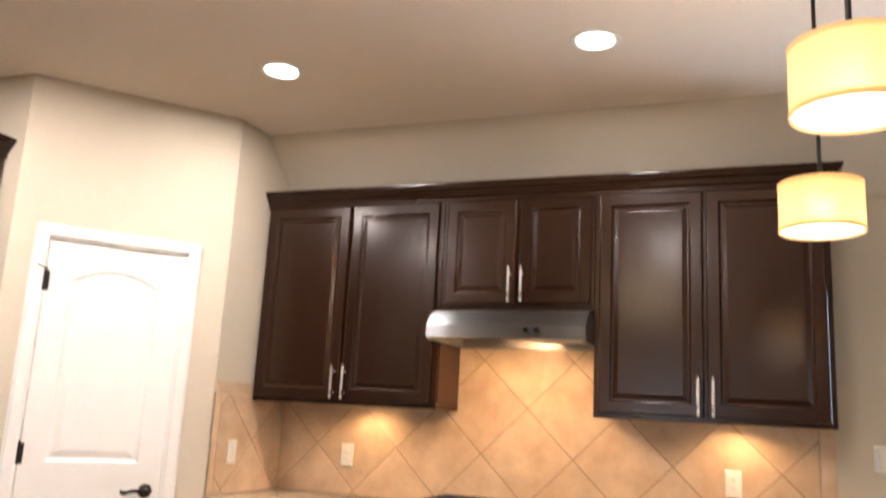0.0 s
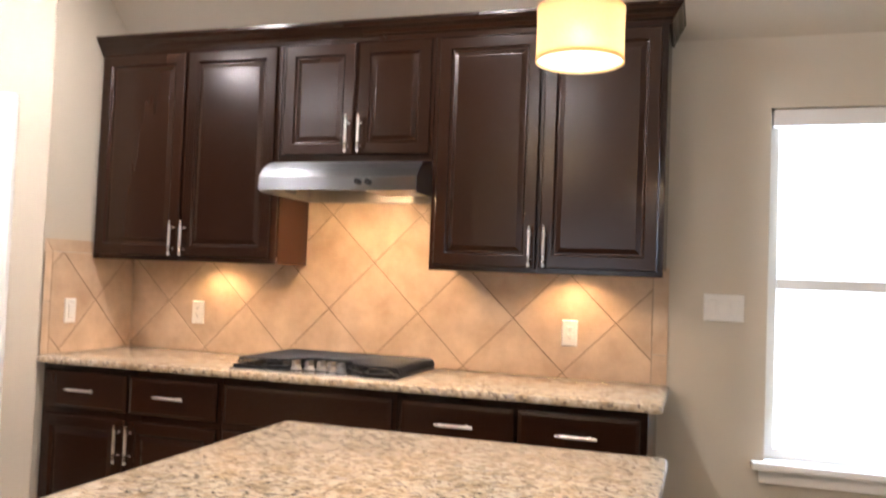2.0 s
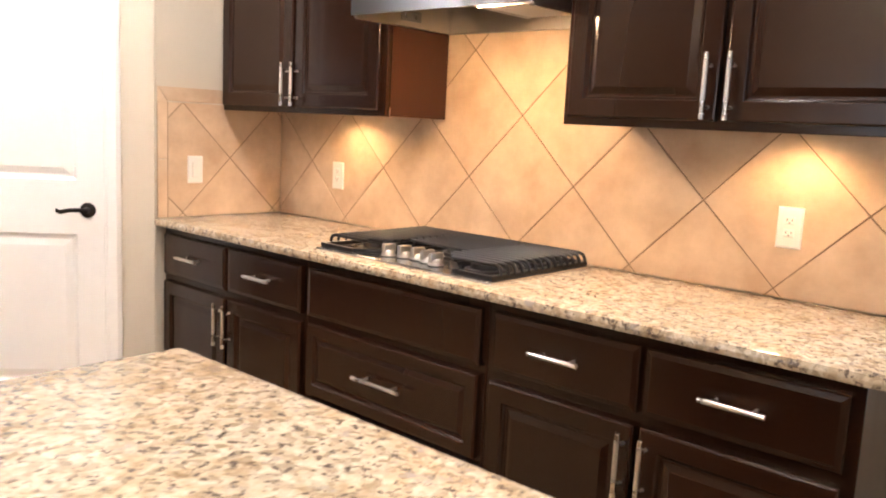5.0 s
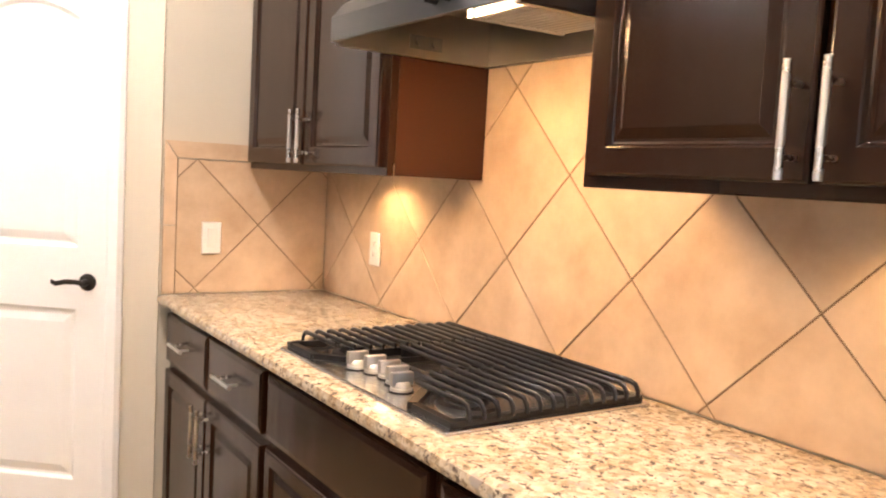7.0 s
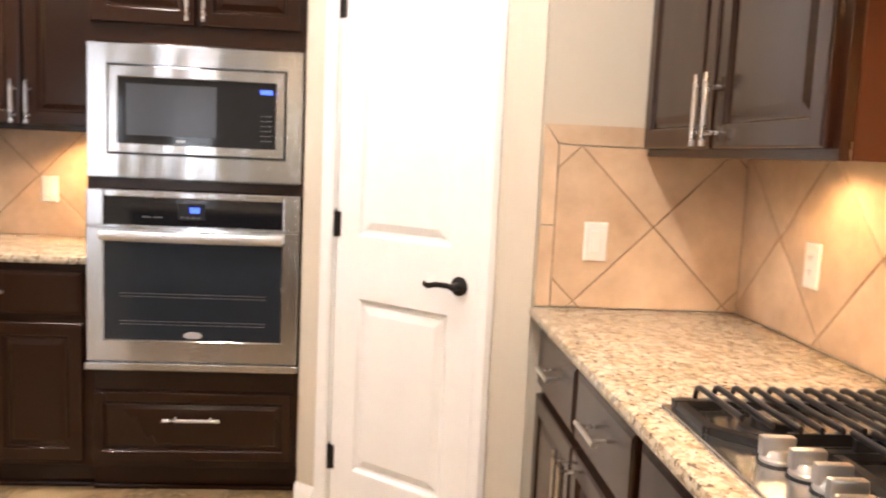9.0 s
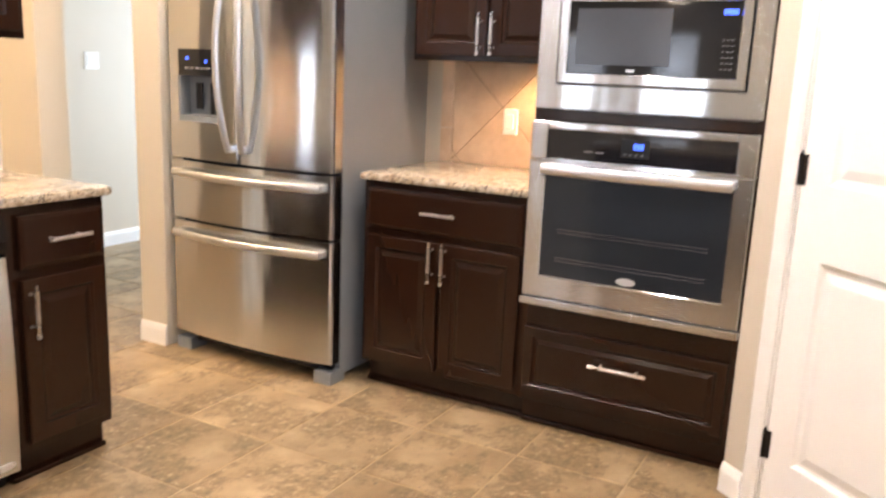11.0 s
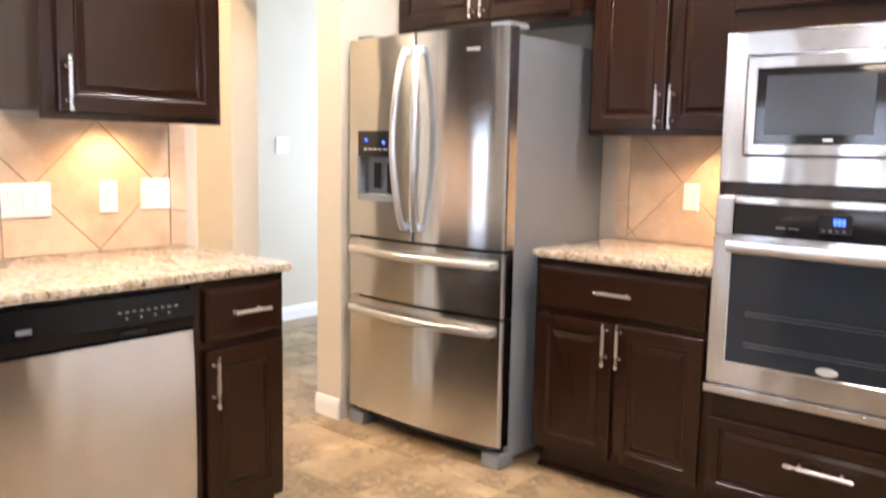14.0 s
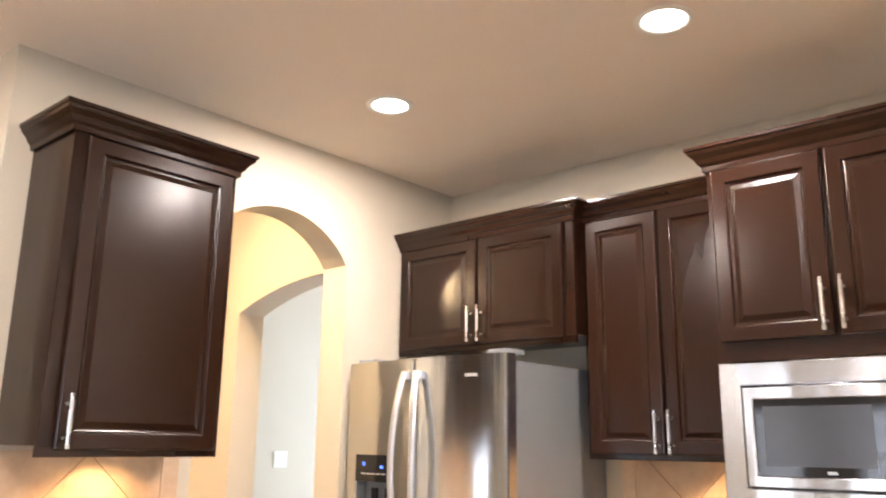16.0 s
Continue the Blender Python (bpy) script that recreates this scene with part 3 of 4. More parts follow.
def drawer(parent, x0, x1, z0, z1, rings=DRAWER_RINGS, handle=True, pull=0.15, lift=0.005):
    w, h = x1 - x0, z1 - z0
    ob = part("drawer_front", add_rings(bmesh.new(), w, h, rings), WOOD, parent, m=pose(x0, -0.001, z0))
    if handle:
        bar_pull(ob, w / 2, h / 2 + lift, pull, False)
    return ob


def base_cabinet(m, w, depth, label, toe=0.050, h=0.882):
    ob = thing("base_cabinet", m, label, "cabinet", "fitted kitchen cabinets")
    part("body", box(0, w, 0, depth, 0.105, h, 0.002), WOOD, ob)
    tk = box(0.002, w - 0.002, toe, depth, 0, 0.104)
    add_box(tk, 0.002, w - 0.002, toe - 0.019, toe - 0.001, 0, 0.020, 0.006)
    part("toe_kick", tk, WOOD, ob)
    return ob


def wall_cabinet(m, w, depth, z0, z1, label):
    ob = thing("wall_cabinet", m, label, "cabinet", "fitted kitchen cabinets")
    bm = box(0, w, 0, depth, z0 + 0.012, z1, 0.002)
    add_box(bm, 0.0, w, -0.0005, 0.02, z0 - 0.022, z0 + 0.013, 0.003)
    part("body", bm, WOOD, ob)
    return ob


def crown(m, pts, label):
    """A crown moulding along the corner points pts (x, y of the cabinet's front line, outside to its right)."""
    prof = ((0.0, 0.0), (0.010, 0.0), (0.012, 0.018), (0.022, 0.028), (0.030, 0.044), (0.046, 0.060), (0.050, 0.070), (0.056, 0.074), (0.056, 0.086), (0.0, 0.086))
    P = [Vector((x, y)) for x, y in pts]
    outs = []
    for k in range(len(P)):
        ns = []
        for a, b in ((k - 1, k), (k, k + 1)):
            if 0 <= a and b < len(P):
                d = (P[b] - P[a]).normalized()
                ns.append(Vector((d.y, -d.x)))
        o = sum(ns, Vector((0, 0)))
        outs.append(o / o.dot(ns[0]) if len(ns) == 2 else o)
    bm = bmesh.new()
    loops = [[bm.verts.new((p.x + o.x * q, p.y + o.y * q, z)) for q, z in prof] for p, o in zip(P, outs)]
    n = len(prof)
    for a, b in zip(loops, loops[1:]):
        for k in range(n):
            bm.faces.new((a[k], a[(k + 1) % n], b[(k + 1) % n], b[k]))
    bm.faces.new(loops[0]), bm.faces.new(loops[-1])
    ob = part("crown_molding", bm, WOOD, m=m)
    return tagged(ob, label, "trim", kind="structure")


YB, YU = 3.030, 3.302          # base and wall cabinet fronts of the north run
UZ, UT, CR = 1.392, 2.395, 2.377
# north base units
d = YN - YB - 0.002
c = base_cabinet(pose(-1.132, YB, 0), 0.945, d, "dark espresso base cabinet with two drawers above two doors")
drawer(c, 0.018, 0.470, 0.685, 0.852), drawer(c, 0.486, 0.930, 0.685, 0.852)
door(c, 0.018, 0.470, 0.125, 0.655, "r", 0.555), door(c, 0.486, 0.930, 0.125, 0.655, "l", 0.555)
c = base_cabinet(pose(-0.185, YB, 0), 0.795, d, "dark espresso base cabinet with wide drawers under the cooktop")
drawer(c, 0.018, 0.778, 0.685, 0.852, handle=False)
drawer(c, 0.018, 0.778, 0.412, 0.660, PANEL_DRAWER_RINGS, pull=0.21), drawer(c, 0.018, 0.778, 0.125, 0.395, PANEL_DRAWER_RINGS, pull=0.21)
c = base_cabinet(pose(0.612, YB, 0), 0.965, d, "dark espresso base cabinet with two drawers above two doors")
drawer(c, 0.022, 0.472, 0.685, 0.852), drawer(c, 0.488, 0.940, 0.685, 0.852)
door(c, 0.022, 0.472, 0.125, 0.655, "r", 0.555), door(c, 0.488, 0.940, 0.125, 0.655, "l", 0.555)
# north wall units
d = YN - YU - 0.002
c = wall_cabinet(pose(-1.128, YU, 0), 1.008, d, UZ, UT, "tall dark espresso wall cabinet with two raised-panel doors")
door(c, 0.018, 0.496, UZ, UT - 0.022, "r", 1.478), door(c, 0.512, 0.985, UZ, UT - 0.022, "l", 1.478)
part("end_panel", box(1.0085, 1.0125, 0.022, d - 0.001, UZ - 0.020, 1.834), RED_WOOD, c, "reddish end panel")
c = wall_cabinet(pose(-0.118, YU, 0), 0.742, d, 1.862, UT, "short dark espresso wall cabinet above the range hood")
door(c, 0.022, 0.372, 1.868, UT - 0.022, "r", 1.958), door(c, 0.388, 0.728, 1.868, UT - 0.022, "l", 1.958)
c = wall_cabinet(pose(0.626, YU, 0), 0.974, d, UZ, UT, "tall dark espresso wall cabinet with two raised-panel doors")
door(c, 0.022, 0.467, UZ, UT - 0.022, "r", 1.478), door(c, 0.483, 0.952, UZ, UT - 0.022, "l", 1.478)
crown(pose(0, 0, CR), ((-1.130, YU - 0.001), (1.601, YU - 0.001), (1.601, YN)), "dark stepped crown moulding above the wall cabinets")

# west units: pose with rz 90 turns the front to the east
def west(x, y):
    return pose(x, y, 0, 0, 0, 90)


XB = -1.872
c = base_cabinet(west(XB, 0.722), 0.733, XB - XW - 0.002, "dark espresso base cabinet with one drawer above two doors", 0.06)
drawer(c, 0.022, 0.715, 0.690, 0.856)
door(c, 0.022, 0.361, 0.125, 0.662, "r", 0.585), door(c, 0.375, 0.715, 0.125, 0.662, "l", 0.585)
XU = -2.175
c = wall_cabinet(west(XU, 0.752), 0.702, XU - XW - 0.002, UZ, UT, "tall dark espresso wall cabinet beside the oven tower")
door(c, 0.018, 0.346, UZ, UT - 0.022, "r", 1.478), door(c, 0.360, 0.690, UZ, UT - 0.022, "l", 1.478)
XF = -2.10
c = wall_cabinet(west(XF, YP + 0.003), 1.035, XF - XW - 0.002, 1.868, UT, "dark espresso wall cabinet above the refrigerator")
door(c, 0.020, 0.505, 1.872, UT - 0.022, "r", 1.965), door(c, 0.521, 0.985, 1.872, UT - 0.022, "l", 1.965)
crown(pose(0, 0, CR), ((XF + 0.001, YP + 0.003), (XF + 0.001, 0.746), (XU - 0.02, 0.746)), "dark crown moulding above the refrigerator cabinet")
crown(pose(0, 0, CR - 0.004), ((XU + 0.001, 0.752), (XU + 0.001, 1.452)), "dark crown moulding above the narrow wall cabinet")
# oven tower
XO = -1.862
oven_tower = thing("oven_cabinet", west(XO, 1.456), "tall dark espresso cabinet holding the oven and microwave", "cabinet", "fitted kitchen cabinets")
dO = XO - XW - 0.002
for nm, *q in (("side_panel", 0, 0.020, 0, dO, 0.105, UT), ("side_panel", 0.762, 0.782, 0, dO, 0.105, UT), ("drawer_box", 0.0205, 0.7615, 0.0005, dO, 0.105, 0.490), ("shelf", 0.0205, 0.7615, 0.0005, dO, 1.172, 1.208), ("upper_box", 0.0205, 0.7615, 0.0005, dO, 1.700, UT), ("back_panel", 0.0205, 0.7615, 0.40, dO, 0.4905, 1.1715)):
    part(nm, box(*q), WOOD, oven_tower)
tk = box(0.002, 0.780, 0.055, dO, 0, 0.104)
add_box(tk, 0.002, 0.780, 0.036, 0.054, 0, 0.020, 0.006)
part("toe_kick", tk, WOOD, oven_tower)
drawer(oven_tower, 0.018, 0.764, 0.136, 0.406, PANEL_DRAWER_RINGS, pull=0.21, lift=0.037)
door(oven_tower, 0.018, 0.384, 1.765, UT - 0.022, "r", 1.862), door(oven_tower, 0.398, 0.764, 1.765, UT - 0.022, "l", 1.862)
crown(pose(0, 0, CR), ((XU - 0.02, 1.455), (XO + 0.001, 1.455), (XO + 0.001, 2.249)), "dark crown moulding above the oven tower")

# peninsula: rz 180 turns the front to the north
YQ = 0.368
c = base_cabinet(pose(-0.522, YQ, 0, 0, 0, 180), 0.350, YQ - YP - 0.002, "dark espresso end cabinet with a drawer above a single door")
drawer(c, 0.040, 0.338, 0.690, 0.856)
door(c, 0.040, 0.338, 0.135, 0.662, "l", 0.565)
c = base_cabinet(pose(0.125, YQ, 0, 0, 0, 180), 0.032, YQ - YP - 0.002, "dark espresso end panel beside the dishwasher")
YV = 0.030
c = wall_cabinet(pose(-0.245, YV, 0, 0, 0, 180), 0.622, YV - YP - 0.002, UZ, UT + 0.022, "tall dark espresso wall cabinet with a single raised-panel door")
door(c, 0.045, 0.600, UZ, UT, "l", 1.478)
crown(pose(0, 0, CR + 0.026), ((-0.869, YP), (-0.869, YV + 0.001), (-0.244, YV + 0.001), (-0.244, YP))[::-1], "dark crown moulding round the single wall cabinet")

# island
isl = thing("kitchen_island", pose(0.66, 2.043, 0, 0, 0, 0), "dark espresso kitchen island base under a granite top", "island")
part("body", box(0, 0.99, -1.16, 0, 0.105, 0.882, 0.002), WOOD, isl)
part("toe_kick", box(0.02, 0.97, -1.14, -0.07, 0, 0.104), WOOD, isl)
for k in range(2):
    part("side_panel", add_rings(bmesh.new(), 0.50, 0.72, DOOR_RINGS), WOOD, isl, m=pose(0.991, -1.12 + 0.56 * k, 0.13, 0, 0, 90))
    part("end_panel", add_rings(bmesh.new(), 0.44, 0.72, DOOR_RINGS), WOOD, isl, m=pose(0.965 - 0.48 * k, 0.001, 0.13, 0, 0, 180))


# ---- granite tops ----
def worktop(name, x0, x1, y0, y1, label, z=0.915, t=0.032):
    ob = part(name, box(x0, x1, y0, y1, z - t, z, 0.0155), GRANITE, smooth=True)
    return tagged(ob, label, "countertop")


worktop("countertop", XS + 0.002, 1.628, 2.976, YN - 0.002, "speckled cream granite countertop with a rounded edge")
worktop("countertop", XW + 0.002, -1.838, 0.712, 1.454, "short speckled cream granite countertop beside the oven")
worktop("countertop", -0.898, 0.13, YP + 0.002, 0.395, "speckled cream granite countertop over the dishwasher")
worktop("countertop", 0.628, 1.682, 0.85, 2.076, "large speckled cream granite island top")


# ---- appliances ----
def cooktop():
    X0, Y0, w, dp = -0.165, 3.040, 0.765, 0.525
    ob = thing("gas_cooktop", pose(X0, Y0, 0.915), "stainless gas cooktop with black cast-iron grates set in the granite", "cooktop")
    tray = box(0, w, 0, dp, -0.004, 0.008, 0.004)
    part("tray", tray, TRAY_STEEL, ob, "brushed stainless tray")
    for x, y, r in ((0.14, 0.14, 0.036), (0.14, 0.39, 0.044), (0.385, 0.33, 0.056), (0.63, 0.14, 0.044), (0.63, 0.39, 0.036)):
        bm = lathe(((0.0, 0.007), (r + 0.022, 0.007), (r + 0.018, 0.014), (r + 0.002, 0.016), (r, 0.022), (r, 0.030), (r - 0.004, 0.033), (0.0, 0.034)), 28)
        part("burner", bm, IRON, ob, "black burner cap", m=pose(x, y, 0), smooth=True)
    # grates: a flat frame on the tray carries straight bars with finned outer ends
    zt = 0.048

    def strip(bm, p, q, half_w, z0, z1):
        d_ = (Vector(q) - Vector(p)).normalized()
        o_ = Vector((-d_.y, d_.x)) * half_w
        pts = [Vector(p) - d_ * half_w - o_, Vector(q) + d_ * half_w - o_, Vector(q) + d_ * half_w + o_, Vector(p) - d_ * half_w + o_]
        add_prism(bm, [(v.x, v.y) for v in pts], 2, z0, z1)

    def bar(bm, x0, x1, y, left_fin, right_fin):
        lo = [(x0, y, 0.018), (x0 + 0.002, y, 0.032), (x0 + 0.010, y, zt - 0.004), (x0 + 0.024, y, zt)] if left_fin else [(x0, y, zt)]
        hi = [(x1 - 0.024, y, zt), (x1 - 0.010, y, zt - 0.004), (x1 - 0.002, y, 0.032), (x1, y, 0.018)] if right_fin else [(x1, y, zt)]
        add_sweep(bm, lo + hi, 0.0042, 0.0062, (0, 1, 0))

    for x0, x1, side in ((0.010, 0.252, -1), (0.257, 0.511, 0), (0.516, 0.755, 1)):
        bm = bmesh.new()
        y0, y1 = (0.026, 0.502) if side else (0.172, 0.502)
        cut = 0.085 if side else 0.0
        a, b = x0 + 0.010, x1 - 0.010
        if side < 0:
            ring = [(a, y0), (b - cut, y0), (b, y0 + cut), (b, y1), (a, y1)]
        elif side > 0:
            ring = [(a + cut, y0), (b, y0), (b, y1), (a, y1), (a, y0 + cut)]
        else:
            ring = [(a, y0), (b, y0), (b, y1), (a, y1)]
        for k, (p, q) in enumerate(zip(ring, ring[1:] + ring[:1])):
            strip(bm, p, q, 0.0085 + 0.0004 * k, 0.0085 + 0.0003 * k, 0.021 + 0.0005 * k)
        n = 14 if side else 10
        for k in range(n):
            y = y0 + 0.032 + (y1 - 0.006 - y0 - 0.032) * k / (n - 1)
            short = max(0.0, y0 + cut - y)
            bar(bm, x0 + (short if side > 0 else 0), x1 - (short if side < 0 else 0), y, side <= 0 and x0 < 0.1, side > 0)
        # inner rails that hold the bars where two grates meet
        for x in ((b,) if side < 0 else (a,) if side > 0 else (a, b)):
            add_box(bm, x - 0.004, x + 0.004, y0 + max(cut, 0.03), y1 - 0.004, 0.0215, zt - 0.007)
        part("grate", bm, IRON, ob, "black cast-iron grate", smooth=True)
    for k, (x, y) in enumerate(((0.279, 0.076), (0.331, 0.094), (0.384, 0.101), (0.437, 0.090), (0.490, 0.070))):
        part("knob_seat", lathe(((0.0, 0.0072), (0.027, 0.0072), (0.027, 0.0105), (0.0, 0.0105)), 24), BLACK, ob, m=pose(x, y, 0))
        bm = lathe(((0.0, 0.0107), (0.024, 0.0107), (0.024, 0.015), (0.021, 0.017), (0.019, 0.026), (0.016, 0.029), (0.0, 0.029)), 24)
        add_box(bm, -0.0255, 0.0255, -0.008, 0.008, 0.020, 0.049, 0.003)
        part("knob", bm, KNOB, ob, "satin metal control knob", m=pose(x, y, 0, 0, 0, 88), smooth=True)


def range_hood():
    x0, x1 = -0.112, 0.622
    ob = thing("range_hood", pose(x0, 0, 0), "stainless under-cabinet range hood above the cooktop", "range hood")
    w = x1 - x0
    yb, yf = YN - 0.012, 3.120
    prof = [(3.300, 1.834), (3.250, 1.832), (3.198, 1.818), (3.150, 1.788), (yf, 1.750), (yf, 1.693), (yf + 0.012, 1.693), (yf + 0.012, 1.743), (3.160, 1.779), (3.203, 1.806), (3.250, 1.820), (3.300, 1.822)]
    bm = add_prism(bmesh.new(), prof, 0, 0, w)
    part("front_shell", bm, HOOD_STEEL, ob, "brushed stainless front")
    bm = bmesh.new()
    for a in (0.0, w - 0.010):
        add_prism(bm, [(yb, 1.832), (3.250, 1.8195), (3.203, 1.8055), (3.161, 1.7785), (yf + 0.0125, 1.742), (yf + 0.0125, 1.690), (yb, 1.690)], 0, a + 0.001, a + 0.009)
    add_box(bm, 0.010, w - 0.010, yb - 0.01, yb, 1.690, 1.838)
    add_box(bm, 0.010, w - 0.010, 3.301, yb - 0.012, 1.828, 1.838)
    part("side_panel", bm, DARK_STEEL, ob)
    part("inner_plate", box(0.011, w - 0.011, 3.255, yb - 0.012, 1.808, 1.812), DARK_STEEL, ob)
    sw_ = box(0.0105, 0.014, 3.34, 3.44, 1.706, 1.742, 0.001)
    for y in (3.365, 3.415):
        add_rod(sw_, (0.013, y, 1.724), (0.022, y, 1.724), 0.010, 16)
    part("switch_plate", sw_, HOOD_STEEL, ob, "grey switch plate inside the hood")
    # solid dark plate; its colour stands for the shade in the fan opening
    part("fan_opening_shade", box(0.426, w - 0.011, 3.21, yb - 0.012, 1.772, 1.777), SLOT_SHADE, ob, "flat dark plate painted as the shade in the fan opening")
    for a, b in ((0.0015, 0.020), (w - 0.020, w - 0.0015)):
        part("bottom_lip", box(a, b, yf + 0.013, yb - 0.001, 1.684, 1.6895, 0.001), DARK_STEEL, ob)
    part("back_lip", box(0.021, w - 0.021, yb - 0.022, yb - 0.001, 1.684, 1.6895, 0.001), DARK_STEEL, ob)
    part("lamp_housing", box(0.235, 0.56, 3.136, 3.196, 1.722, 1.740, 0.004), CRIMP, ob)
    part("lamp_lens", box(0.255, 0.530, 3.150, 3.182, 1.716, 1.7215, 0.001), HOOD_LENS, ob, "lit warm hood lamp")
    # backing plate coloured dark as the shade between the slats
    fo = part("filter", box(0.486, 0.694, 3.208, 3.452, 1.739, 1.743), SLOT_SHADE, ob, "slatted aluminium grease filter")
    for x in (0.470, 0.695):
        part("rail", box(x, x + 0.014, 3.202, 3.456, 1.700, 1.738, 0.002), CRIMP, fo)
    slat = mesh_of("slat", box(0.485, 0.694, 0, 0.0085, 1.702, 1.731, 0.002), CRIMP)
    for k in range(14):
        s = new("slat", slat)
        s.parent = fo
        s.matrix_basis = pose(0, 3.21 + 0.0178 * k, 0)
    for x in (0.475, 0.522):
        kb = add_rod(bmesh.new(), (0, 0, 0), (0, -0.022, 0), 0.014, 20, 0.012)
        add_box(kb, -0.003, 0.003, -0.027, -0.020, -0.012, 0.012, 0.001)
        part("knob", kb, BLACK, ob, "black hood knob", m=pose(x, yf + 0.001, 1.727), smooth=True)


def oven():
    ob = thing("wall_oven", west(XO - 0.001, 1.456), "stainless single wall oven with a dark glass door", "oven")
    x0, x1 = 0.006, 0.776
    f = -0.030
    part("casing", box(x0, x1, -0.012, 0.39, 0.496, 1.168), STEEL, ob)
    cp = bmesh.new()
    add_box(cp, x0, x0 + 0.062, f - 0.008, -0.013, 1.036, 1.168, 0.004)
    add_box(cp, x1 - 0.062, x1, f - 0.008, -0.013, 1.036, 1.168, 0.004)
    add_box(cp, x0 + 0.063, x1 - 0.063, f - 0.008, -0.013, 1.143, 1.168, 0.004)
    part("control_trim", cp, STEEL, ob, "stainless control surround")
    pn = part("control_panel", box(x0 + 0.064, x1 - 0.064, f - 0.004, -0.013, 1.040, 1.142, 0.002), BLACK_GLASS, ob, "black glass control panel")
    dsp = part("display", box(0.335, 0.430, f - 0.0065, f - 0.0045, 1.064, 1.125), BLACK, pn)
    dg = bmesh.new()
    for k in range(3):
        add_box(dg, 0.378 + 0.012 * k, 0.387 + 0.012 * k, f - 0.0085, f - 0.007, 1.092, 1.112)
    part("digits", dg, BLUE, pn, "lit blue clock digits")
    mk = bmesh.new()
    for k in range(4):
        add_box(mk, 0.345 + 0.02 * k, 0.353 + 0.02 * k, f - 0.0085, f - 0.007, 1.072, 1.077)
    add_box(mk, 0.205, 0.235, f - 0.006, f - 0.0045, 1.070, 1.074)
    add_box(mk, 0.245, 0.275, f - 0.006, f - 0.0045, 1.070, 1.074)
    tagged(part("markings", mk, FAINT, pn), kind="stuff")
    dz0, dz1 = 0.530, 1.030
    dr = add_frame(bmesh.new(), x0, x1, dz0, dz1, 0.062, 0.062, 0.082, 0.022, f - 0.012, -0.013)
    dd = part("oven_door", dr, STEEL, ob, "brushed stainless oven door frame")
    part("glass", box(x0 + 0.063, x1 - 0.063, f - 0.008, f - 0.002, dz0 + 0.083, dz1 - 0.023), OVEN_GLASS, dd, "dark tinted glass")
    part("inner_window", box(x0 + 0.092, x1 - 0.092, f - 0.0090, f - 0.0083, dz0 + 0.130, dz1 - 0.065), OVEN_GLASS, dd)
    rk = bmesh.new()
    for z in (0.672, 0.776):
        for k in range(2):
            add_rod(rk, (x0 + 0.12, f - 0.0096, z + 0.012 * k), (x1 - 0.12, f - 0.0096, z + 0.012 * k), 0.0007, 6)
    part("rack", rk, FAINT, dd)
    n = 14
    pts = [(x0 + 0.060 + (x1 - x0 - 0.120) * k / n, f - 0.048 - 0.016 * math.sin(math.pi * k / n), 1.004) for k in range(n + 1)]
    hb = add_sweep(bmesh.new(), pts, 0.019, 0.010, (0, 0, 1))
    for x in (x0 + 0.068, x1 - 0.068):
        add_box(hb, x - 0.010, x + 0.010, f - 0.050, f - 0.010, 0.992, 1.016, 0.003)
    part("handle", hb, SATIN, dd, "curved stainless oven handle", smooth=True)
    bd = lathe(((0.0, 0.0), (0.034, 0.0), (0.034, 0.0015), (0.030, 0.003), (0.0, 0.003)), 28)
    bmesh.ops.scale(bd, verts=bd.verts[:], vec=(1, 0.4, 1))
    part("badge", bd, BADGE, dd, "oval silver badge", m=pose((x0 + x1) / 2, f - 0.0085, dz0 + 0.103, 90))
    part("vent_trim", box(x0 - 0.006, x1 + 0.004, f - 0.016, -0.013, 0.497, 0.524, 0.003), STEEL, ob, "stainless vent strip")


